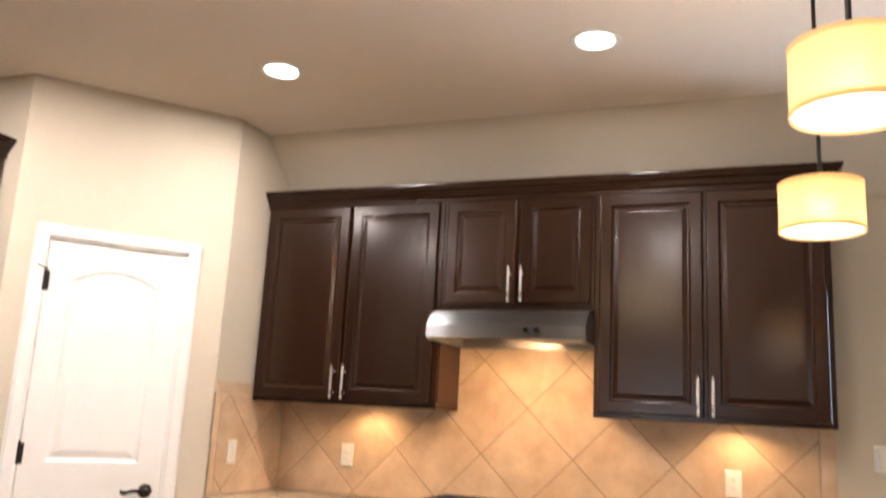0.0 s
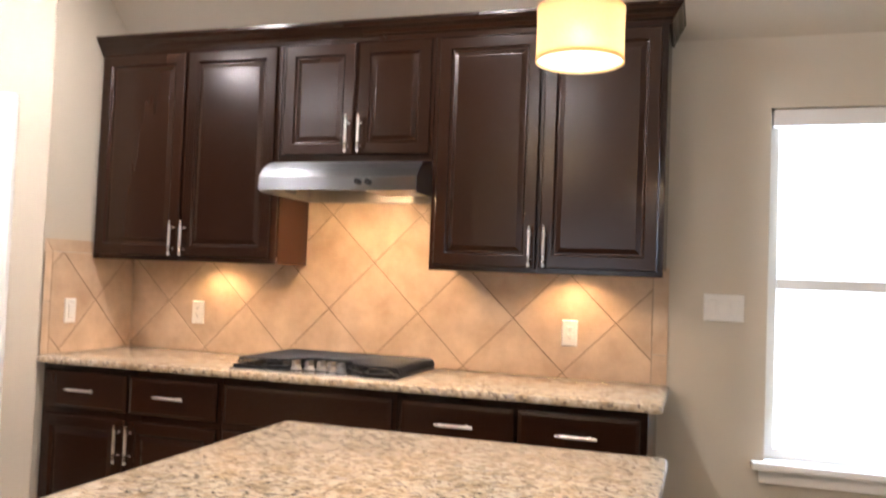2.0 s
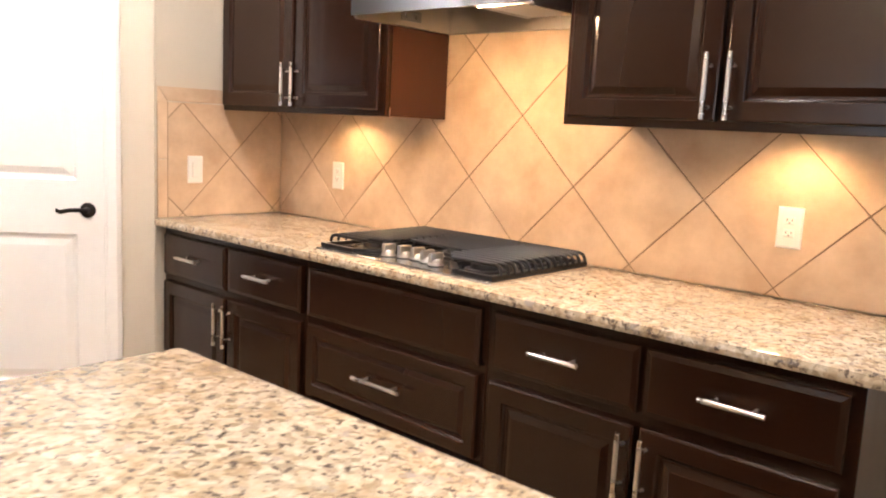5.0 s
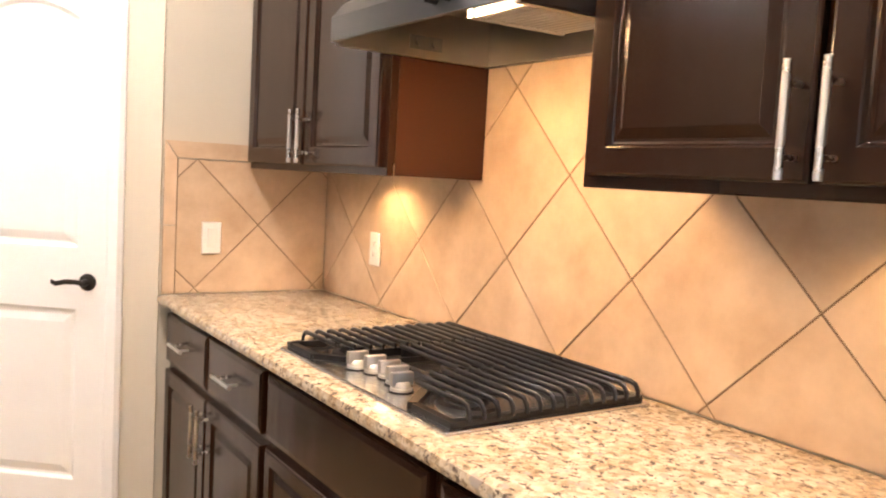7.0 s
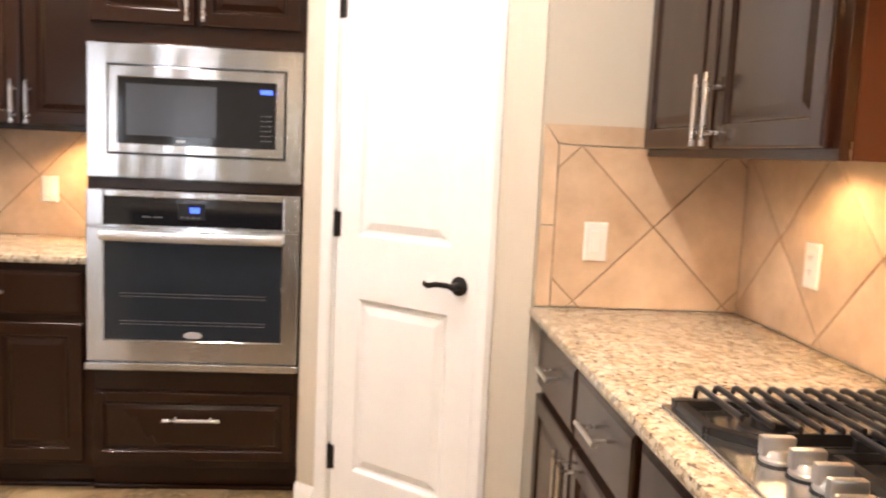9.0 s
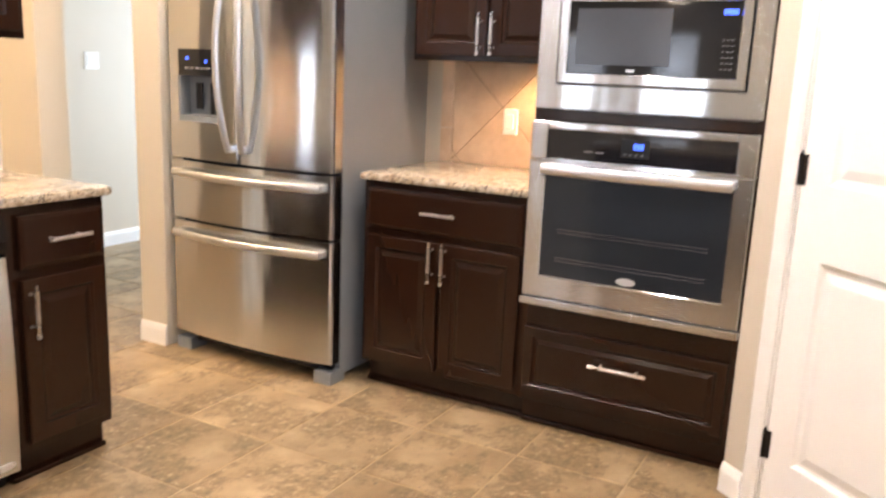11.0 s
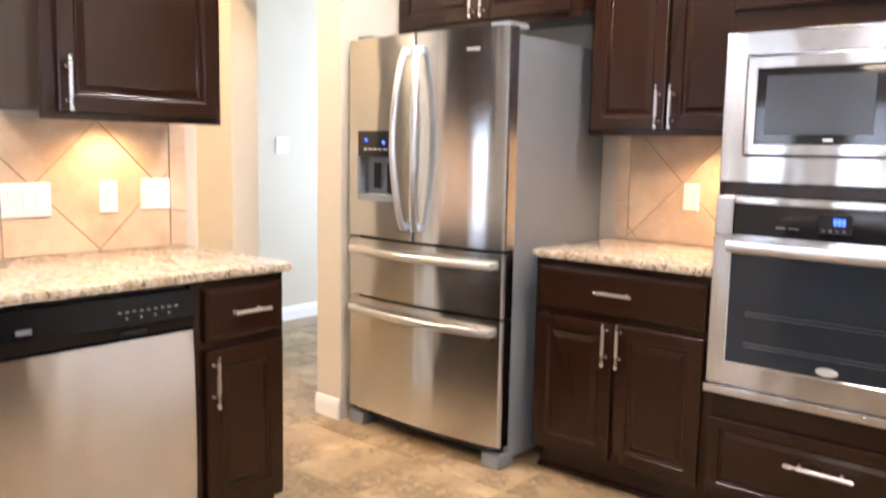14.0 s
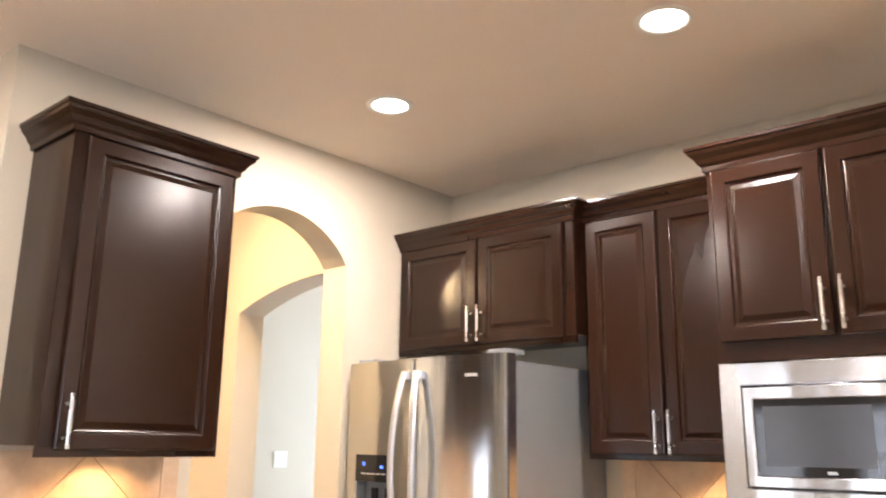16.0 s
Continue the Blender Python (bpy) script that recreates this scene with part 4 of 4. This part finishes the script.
def microwave():
    ob = thing("built_in_microwave", west(XO - 0.001, 1.456), "stainless built-in microwave with a trim frame", "microwave")
    x0, x1, z0, z1 = 0.006, 0.776, 1.212, 1.694
    tr = add_frame(bmesh.new(), x0, x1, z0, z1, 0.072, 0.060, 0.086, 0.074, -0.024, 0.010)
    part("trim_frame", tr, STEEL, ob, "wide brushed stainless trim frame")
    a0, a1, b0, b1 = x0 + 0.078, x1 - 0.066, z0 + 0.091, z1 - 0.079
    part("body", box(a0 - 0.004, a1 + 0.004, 0.000, 0.37, b0 - 0.003, b1 + 0.003), BLACK, ob)
    fr = add_frame(bmesh.new(), a0, a1, b0, b1, 0.032, 0.030, 0.034, 0.040, -0.034, -0.001)
    part("door_frame", fr, STEEL, ob, "stainless microwave door frame")
    c0, c1, e0, e1 = a0 + 0.033, a1 - 0.031, b0 + 0.035, b1 - 0.041
    pn = part("front_glass", box(c0, c1, -0.027, -0.002, e0, e1), BLACK_GLASS, ob, "black glass front")
    part("window", box(c0 + 0.028, c0 + 0.348, -0.0286, -0.0272, e0 + 0.030, e1 - 0.022), MW_GLASS, pn, "grey perforated viewing window")
    dg = bmesh.new()
    for k in range(4):
        add_box(dg, c1 - 0.055 + 0.011 * k, c1 - 0.047 + 0.011 * k, -0.0285, -0.0272, e1 - 0.040, e1 - 0.024)
    part("digits", dg, BLUE, pn, "lit blue clock digits")
    kp = bmesh.new()
    for r in range(6):
        for k in range(3):
            add_box(kp, c1 - 0.052 + 0.014 * k, c1 - 0.044 + 0.014 * k, -0.028, -0.0272, e0 + 0.026 + 0.018 * r, e0 + 0.030 + 0.018 * r)
    tagged(part("keypad", kp, FAINT, pn), kind="stuff")
    part("badge", box(c0 + 0.208, c0 + 0.236, -0.0285, -0.0272, e0 + 0.009, e0 + 0.017), BADGE, pn)


def refrigerator():
    xf, w = -1.742, 0.900
    ob = thing("refrigerator", west(xf, -0.247), "stainless french-door refrigerator with two bottom drawers", "refrigerator")
    bulge = 0.034

    def front(x):
        u = 2 * x / w - 1
        return -bulge * (1 - u * u)

    def slab(bm, x0, x1, z0, z1, yb=0.060, r0=0.0, r1=0.0):
        n = 16
        out = []
        for k in range(n + 1):
            x = x0 + (x1 - x0) * k / n
            y = front(x)
            if r0 and k == 0:
                out += [(x, y + r0), (x + r0 * 0.3, y + r0 * 0.3), (x + r0, front(x + r0))]
            elif r1 and k == n:
                out += [(x - r1, front(x - r1)), (x - r1 * 0.3, y + r1 * 0.3), (x, y + r1)]
            else:
                out.append((x, y))
        return add_prism(bm, out + [(x1, yb), (x0, yb)], 2, z0, z1)

    part("cabinet", box(0.006, w - 0.006, 0.074, 0.745, 0.028, 1.752, 0.006), GREY, ob, "grey textured fridge sides")
    part("gasket", box(0.012, w - 0.012, 0.0605, 0.0735, 0.10, 1.74), BLACK, ob)
    mid = 0.432
    # left door, built round the dispenser niche
    L = bmesh.new()
    n0, n1, m0, m1 = 0.068, 0.325, 1.066, 1.375
    slab(L, 0.0, n0, 0.905, 1.778, r0=0.012), slab(L, n1, mid - 0.003, 0.905, 1.778, r1=0.010)
    slab(L, n0, n1, 0.905, m0), slab(L, n0, n1, m1, 1.778)
    ld = part("door", L, STEEL, ob, "brushed stainless left door")
    dp = bmesh.new()
    slab(dp, n0 + 0.001, n1 - 0.001, 1.262, m1 - 0.001, 0.055)
    part("dispenser_panel", dp, BLACK_GLASS, ld, "dark dispenser control panel")
    nb_ = bmesh.new()
    add_box(nb_, n0 + 0.001, n1 - 0.001, 0.050, 0.058, m0 + 0.001, 1.261)
    add_box(nb_, n0 + 0.001, n0 + 0.010, -0.012, 0.049, m0 + 0.001, 1.261)
    add_box(nb_, n1 - 0.010, n1 - 0.001, -0.018, 0.049, m0 + 0.001, 1.261)
    add_box(nb_, n0 + 0.011, n1 - 0.011, -0.016, 0.049, m0 + 0.001, m0 + 0.028)
    part("dispenser_niche", nb_, GREY, ld)
    pd = box(n0 + 0.155, n0 + 0.195, 0.020, 0.032, 1.10, 1.235, 0.004)
    add_box(pd, n0 + 0.070, n0 + 0.105, 0.022, 0.034, 1.12, 1.235, 0.004)
    part("paddle", pd, BLACK, ld)
    for k, x in enumerate((0.125, 0.245)):
        part("indicator", box(x, x + 0.012, front(x) - 0.0045, front(x) - 0.001, 1.330 - 0.012 * k, 1.342 - 0.012 * k), BLUE, ld, "lit blue indicator")
    tx = bmesh.new()
    for k in range(5):
        add_box(tx, 0.115 + 0.034 * k, 0.137 + 0.034 * k, front(0.115 + 0.034 * k) - 0.0035, front(0.137 + 0.034 * k) + 0.002, 1.292, 1.298)
    tagged(part("markings", tx, BADGE, ld), kind="stuff")
    R = slab(bmesh.new(), mid + 0.003, w, 0.905, 1.778, r0=0.010, r1=0.012)
    rd = part("door", R, STEEL, ob, "brushed stainless right door")
    part("badge", box(0.705, 0.765, front(0.735) - 0.003, front(0.735) + 0.004, 1.690, 1.702), BADGE, rd)
    for x, par in ((mid - 0.036, ld), (mid + 0.036, rd)):
        n = 16
        s = -1 if par is ld else 1
        pts = []
        for k in range(n + 1):
            u = k / n
            pts.append((x + s * 0.024 * math.sin(math.pi * u), front(x) - 0.020 - 0.046 * math.sin(math.pi * u) ** 0.7, 0.955 + 0.765 * u))
        hb = add_sweep(bmesh.new(), pts, 0.017, 0.011, (1, 0, 0))
        for z in (0.968, 1.706):
            add_box(hb, x - 0.012, x + 0.012, front(x) - 0.026, front(x) + 0.004, z - 0.016, z + 0.016, 0.003)
        part("handle", hb, SATIN, par, "bowed satin steel handle", smooth=True)
    for z0, z1 in ((0.632, 0.893), (0.094, 0.620)):
        dr_ = part("drawer", slab(bmesh.new(), 0.0, w, z0, z1, r0=0.012, r1=0.012), STEEL, ob, "brushed stainless freezer drawer")
        n = 18
        pts = [(0.040 + (w - 0.080) * k / n, front(0.040 + (w - 0.080) * k / n) - 0.026 - 0.022 * math.sin(math.pi * k / n), z1 - 0.052) for k in range(n + 1)]
        hb = add_sweep(bmesh.new(), pts, 0.017, 0.010, (0, 0, 1))
        for x in (0.052, w - 0.052):
            add_box(hb, x - 0.014, x + 0.014, front(x) - 0.030, front(x) + 0.004, z1 - 0.064, z1 - 0.040, 0.003)
        part("handle", hb, SATIN, dr_, "long bowed steel drawer handle", smooth=True)
    part("grille", box(0.03, w - 0.03, 0.052, 0.073, 0.040, 0.088), BLACK, ob)
    for x in (0.004, w - 0.094):
        part("foot", box(x, x + 0.090, 0.004, 0.110, 0.0, 0.058, 0.006), GREY, ob, "grey plastic leveling foot")
    for x in (0.02, w - 0.12):
        part("hinge_cover", box(x, x + 0.10, 0.030, 0.150, 1.7785 if x < 0 else 1.779, 1.800, 0.006), GREY, ob)


def dishwasher():
    ob = thing("dishwasher", pose(0.092, YQ, 0, 0, 0, 180), "stainless dishwasher with a black control strip under the counter", "dishwasher")
    w = 0.610
    part("tub", box(0.004, w - 0.004, 0.002, 0.56, 0.105, 0.872), BLACK, ob)
    n = 14
    prof = []
    dz0, dz1 = 0.072, 0.742
    for k in range(n + 1):
        u = k / n
        prof.append((-0.022 - 0.010 * math.sin(math.pi * u), dz0 + (dz1 - dz0) * u))
    dr = add_prism(bmesh.new(), prof + [(0.001, dz1), (0.001, dz0)], 0, 0.003, w - 0.003)
    dd = part("door_panel", dr, STEEL, ob, "brushed stainless door panel")
    bd = lathe(((0.0, 0.0), (0.030, 0.0), (0.030, 0.0015), (0.026, 0.0028), (0.0, 0.0028)), 24)
    bmesh.ops.scale(bd, verts=bd.verts[:], vec=(1, 0.38, 1))
    part("badge", bd, BADGE, dd, "oval silver badge", m=pose(w - 0.050, -0.0245, 0.100, 90))
    cp = add_prism(bmesh.new(), [(0.001, 0.745), (-0.014, 0.745), (-0.020, 0.752), (-0.030, 0.772), (-0.034, 0.790), (-0.026, 0.868), (0.001, 0.868)], 0, 0.003, w - 0.003)
    cpo = part("control_strip", cp, BLACK_ENAMEL, ob, "black control strip")
    mk = bmesh.new()
    for k in range(9):
        x = 0.365 + 0.022 * k
        add_box(mk, x, x + 0.010, -0.0345, -0.0285, 0.824, 0.829)
        if k % 2:
            add_box(mk, x, x + 0.006, -0.0358, -0.0300, 0.806, 0.812)
    add_box(mk, 0.09, 0.13, -0.0358, -0.0300, 0.806, 0.820)
    tagged(part("markings", mk, FAINT, cpo), kind="stuff")
    part("latch_pull", box(0.37, 0.45, -0.040, -0.026, 0.757, 0.770, 0.003), BLACK, cpo)
    part("kick_plate", box(0.004, w - 0.004, 0.055, 0.070, 0.0, 0.103), BLACK, ob)


cooktop(), range_hood(), oven(), microwave(), refrigerator(), dishwasher()


# ---- lamps ----
def recessed_light(x, y):
    ob = thing("recessed_light", pose(x, y, H), "lit round recessed ceiling downlight with a white trim", "ceiling light", "recessed downlights")
    part("trim", lathe(((0.072, -0.0005), (0.098, -0.0005), (0.097, -0.004), (0.088, -0.007), (0.076, -0.005), (0.072, -0.0005)), 40), WHITE, ob, smooth=True)
    part("lens", lathe(((0.0, -0.003), (0.071, -0.003), (0.071, -0.0005), (0.0, -0.0005)), 40), LENS, ob, "glowing lens")


for cx, cy in CANS + LIVING_CANS:
    recessed_light(cx, cy)


def puck(x, y, z, group="under-cabinet lights"):
    ob = thing("puck_light", pose(x, y, z + 0.036), "small lit puck light under the cabinet", "light", group)
    part("rim", lathe(((0.028, -0.001), (0.036, -0.001), (0.035, -0.010), (0.028, -0.012), (0.028, -0.001)), 28), NICKEL, ob, smooth=True)
    part("lens", lathe(((0.0, -0.009), (0.0275, -0.009), (0.0275, -0.002), (0.0, -0.002)), 28), PUCK_LENS, ob, "glowing warm lens")


for p in PUCKS:
    puck(*p)


def pendant(x, y, zp):
    ob = thing("pendant_lamp", pose(x, y, zp), "lit drum pendant lamp with an amber fabric shade", "pendant lamp", "pendants over the island")
    r, sh = 0.102, 0.128
    part("shade", lathe(((r, 0.0), (r, sh), (r - 0.002, sh), (r - 0.002, 0.0), (r, 0.0)), 56), FABRIC, ob, "amber fabric drum shade", smooth=True)
    for z in (0.004, sh - 0.006):
        part("shade_band", lathe(((r + 0.0012, z - 0.004), (r + 0.0012, z + 0.006), (r + 0.0002, z + 0.006), (r + 0.0002, z - 0.004), (r + 0.0012, z - 0.004)), 56), FABRIC, ob, smooth=True)
    part("diffuser", lathe(((0.0, 0.006), (r - 0.003, 0.006), (r - 0.003, 0.010), (0.0, 0.010)), 48), DIFFUSER, ob, "glowing white diffuser")
    sp = bmesh.new()
    for k in range(3):
        a = 2 * math.pi * k / 3
        add_rod(sp, (0, 0, sh + 0.006), ((r - 0.002) * math.cos(a), (r - 0.002) * math.sin(a), sh - 0.005), 0.002, 6)
    add_rod(sp, (0, 0, sh - 0.035), (0, 0, sh + 0.022), 0.012, 16)
    part("socket", sp, BRONZE, ob)
    part("stem", add_rod(bmesh.new(), (0, 0, sh + 0.022), (0, 0, H - zp - 0.020), 0.0055, 12), BRONZE, ob, "dark bronze stem", smooth=True)
    part("canopy", lathe(((0.0, H - zp - 0.0005), (0.062, H - zp - 0.0005), (0.060, H - zp - 0.012), (0.040, H - zp - 0.022), (0.0, H - zp - 0.026)), 32), BRONZE, ob, "dark bronze ceiling canopy", smooth=True)


for p in PENDANTS:
    pendant(*p)


# ---- outlets and switches: plate in x and z, front to -y ----
def wall_plate(m, kinds, label, category):
    ob = thing("wall_plate", m, label, category, "wall plates")
    w = 0.070 + 0.046 * (len(kinds) - 1)
    part("plate", add_rings(bmesh.new(), w, 0.115, ((0, 0), (0, -0.003), (0.002, -0.005), (0.006, -0.0062)), -w / 2, -0.0575), PLASTIC, ob)
    for k, kind in enumerate(kinds):
        x = -w / 2 + 0.035 + 0.046 * k
        if kind == "rocker":
            part("rocker", add_rings(bmesh.new(), 0.033, 0.067, ((0, -0.0062), (0, -0.008), (0.003, -0.010), (0.005, -0.0102)), x - 0.0165, -0.0335), PLASTIC, ob)
        else:
            for z in (-0.026, 0.009):
                s = part("socket", add_rings(bmesh.new(), 0.030, 0.022, ((0, -0.0062), (0.002, -0.0080), (0.005, -0.0082)), x - 0.015, z), PLASTIC, ob)
                sl = box(x - 0.008, x - 0.006, -0.0088, -0.0083, z + 0.009, z + 0.017)
                add_box(sl, x + 0.006, x + 0.008, -0.0088, -0.0083, z + 0.010, z + 0.016)
                add_box(sl, x - 0.002, x + 0.002, -0.0088, -0.0083, z + 0.003, z + 0.007)
                part("slots", sl, SLOT_SHADE, s)


TP = 0.0105   # how far the tiles stand proud of the wall
wall_plate(pose(XS + TP, 3.163, 1.114, 0, 0, 90), ("rocker",), "white rocker switch on the tiled return wall", "switch")
for x in (-0.717, 1.195):
    wall_plate(pose(x, YN - TP, 1.115), ("outlet",), "white duplex outlet on the tiled backsplash", "outlet")
wall_plate(pose(1.838, YN - 0.001, 1.257), ("rocker",) * 3, "white triple rocker switch on the tan wall", "switch")
wall_plate(pose(XW + TP, 1.081, 1.118, 0, 0, 90), ("rocker",), "white outlet on the tiled backsplash beside the oven", "outlet")
wall_plate(pose(-0.60, YP + TP, 1.110, 0, 0, 180), ("outlet",), "white duplex outlet above the peninsula counter", "outlet")
wall_plate(pose(-0.785, YP + TP, 1.114, 0, 0, 180), ("rocker", "rocker"), "white double rocker switch above the peninsula counter", "switch")
wall_plate(pose(-0.315, YP + TP, 1.106, 0, 0, 180), ("rocker",) * 3, "white triple rocker switch above the peninsula counter", "switch")
wall_plate(pose(-2.94, -2.271, 1.303, 0, 0, 180), ("rocker", "rocker"), "white double switch on the far room wall", "switch")


# ---- tiles ----
def clip(poly, a, b, c):
    """Keeps the side of the polygon where a x + b y <= c."""
    out = []
    for k in range(len(poly)):
        p, q = poly[k], poly[(k + 1) % len(poly)]
        fp, fq = a * p[0] + b * p[1] - c, a * q[0] + b * q[1] - c
        if fp <= 0:
            out.append(p)
        if fp * fq < 0:
            s = fp / (fp - fq)
            out.append((p[0] + s * (q[0] - p[0]), p[1] + s * (q[1] - p[1])))
    return out


def to_rect(poly, r):
    for a, b, c in ((-1, 0, -r[0]), (1, 0, r[1]), (0, -1, -r[2]), (0, 1, r[3])):
        poly = clip(poly, a, b, c) if len(poly) > 2 else []
    return poly


def tile_piece(bm, poly, d0=0.002, d1=0.0095, ease=0.0014):
    cx, cy = sum(p[0] for p in poly) / len(poly), sum(p[1] for p in poly) / len(poly)
    size = max(math.hypot(p[0] - cx, p[1] - cy) for p in poly)
    k = 1 - ease / max(size, 0.01)
    loops = [[bm.verts.new((x, -y, z)) for x, z in ring] for ring, y in ((poly, d0), (poly, d1 - ease * 0.7), ([(cx + (x - cx) * k, cy + (z - cy) * k) for x, z in poly], d1))]
    n = len(poly)
    for a, b in zip(loops, loops[1:]):
        for j in range(n):
            bm.faces.new((a[j], a[(j + 1) % n], b[(j + 1) % n], b[j]))
    bm.faces.new(loops[-1]), bm.faces.new(loops[0])


def area_of(p):
    return abs(sum(p[k][0] * p[(k + 1) % len(p)][1] - p[(k + 1) % len(p)][0] * p[k][1] for k in range(len(p)))) / 2 if len(p) > 2 else 0


def backsplash(name, m, rects, cross, borders, label, half=0.2296):
    """Diamond tiles cut to rects in the wall's own x and z, with straight border tiles."""
    ob = new(name)
    ob.matrix_basis = m
    tagged(ob, label, "backsplash", kind="structure")
    gb = bmesh.new()
    for r in rects:
        add_box(gb, r[0] - 0.002, r[1] + 0.002, -0.0068, -0.0008, r[2] - 0.001, r[3])
    for bq in borders:
        add_box(gb, bq[0][0], bq[2][0], -0.0066, -0.0009, bq[0][1], bq[2][1])
    part("grout", gb, GROUT, ob)
    x0, x1 = min(r[0] for r in rects), max(r[1] for r in rects)
    z0, z1 = min(r[2] for r in rects), max(r[3] for r in rects)
    g = 0.0020 * math.sqrt(2)
    for i in range(-30, 31):
        for j in range(-8, 9):
            if (i + j) % 2 == 0:
                continue
            cx, cz = cross[0] + i * half, cross[1] + j * half
            if cx < x0 - half or cx > x1 + half or cz < z0 - half or cz > z1 + half:
                continue
            h = half - g
            dia = [(cx - h, cz), (cx, cz - h), (cx + h, cz), (cx, cz + h)]
            bm = bmesh.new()
            cut = [p for p in (to_rect(dia, r) for r in rects) if area_of(p) > 2e-5]
            if len(cut) > 1:   # a whole tile runs on behind the cabinets
                cut = [to_rect(dia, (x0, x1, z0, z1))]
            for p in cut:
                tile_piece(bm, p)
            some = bool(cut)
            if some:
                part("tile", bm, TILE, ob)
            else:
                bm.free()
    for bq in borders:
        bm = bmesh.new()
        tile_piece(bm, list(bq))
        part("tile", bm, TILE, ob)


def rect4(x0, x1, z0, z1):
    return ((x0, z0), (x1, z0), (x1, z1), (x0, z1))


Z0, Z1 = 0.9165, 1.388
backsplash("backsplash_north", pose(0, YN, 0), ((XS + 0.011, -0.120, Z0, Z1), (-0.120, 0.628, Z0, 1.835), (0.628, 1.547, Z0, Z1)), (0.018, 1.168),
           (rect4(1.5505, 1.614, Z0, 1.040), rect4(1.5505, 1.614, 1.0435, Z1 + 0.03)), "sand-coloured diamond-set ceramic tiles behind the cooktop")
# the return wall: its own x runs along world y
backsplash("backsplash_return", pose(XS, 0, 0, 0, 0, 90), ((3.040, YN - 0.0105, Z0, 1.391),), (3.336, 1.163),
           (rect4(2.994, 3.0365, Z0, 1.156), ((2.994, 1.1595), (3.0365, 1.1595), (3.0365, 1.3935), (2.994, 1.4505)), ((3.038, 1.3945), (3.300, 1.3945), (3.300, 1.4525), (2.996, 1.4525))), "sand-coloured diamond-set ceramic tiles with a mitred border")
backsplash("backsplash_west", pose(XW, 0, 0, 0, 0, 90), ((0.787, 1.454, Z0, Z1),), (1.036, 1.178),
           (rect4(0.722, 0.7835, Z0, 1.07), rect4(0.722, 0.7835, 1.0735, Z1)), "sand-coloured diamond-set ceramic tiles beside the oven")
# the peninsula wall faces the other way: its own x is world -x
backsplash("backsplash_peninsula", pose(0, YP, 0, 0, 0, 180), ((0.236, 0.844, Z0, Z1),), (0.565, 1.150 + 0.2296),
           (rect4(0.848, 0.915, Z0, 1.045), rect4(0.848, 0.915, 1.049, Z1), rect4(0.165, 0.2325, Z0, 1.045), rect4(0.165, 0.2325, 1.049, Z1)), "sand-coloured diamond-set ceramic tiles above the peninsula counter")

# floor tiles: those in the kitchen as pieces, the rest joined
floor_ob = bpy.data.objects["floor"]
TX, TY, GX, GY = 0.405, 0.396, -1.195, 1.180


def floor_piece(bm, x, y):
    e, q = 0.0034, 0.0026
    a = [(e, e), (TX - e, e), (TX - e, TY - e), (e, TY - e)]
    b = [(e + q, e + q), (TX - e - q, e + q), (TX - e - q, TY - e - q), (e + q, TY - e - q)]
    L = [[bm.verts.new((x + u, y + v, z)) for u, v in ring] for ring, z in ((a, -0.0035), (a, -0.0012), (b, 0.0))]
    for p, r in zip(L, L[1:]):
        for j in range(4):
            bm.faces.new((p[j], p[(j + 1) % 4], r[(j + 1) % 4], r[j]))
    bm.faces.new(L[2])


one = bmesh.new()
floor_piece(one, 0, 0)
tile_mesh = mesh_of("tile", one, FLOOR_TILE)
rest = bmesh.new()
for i in range(-10, 14):
    for j in range(-20, 7):
        x, y = GX + TX * i, GY + TY * j
        if x > 4.1 or x < -5.0 or y > 3.5 or y < -6.5:
            continue
        if -2.3 < x < 1.9 and -0.5 < y < 2.9:
            t = new("tile", tile_mesh)
            t.parent = floor_ob
            t.matrix_basis = pose(x, y, 0)
        else:
            floor_piece(rest, x, y)
tagged(part("floor_tiles", rest, FLOOR_TILE, floor_ob), kind="stuff")
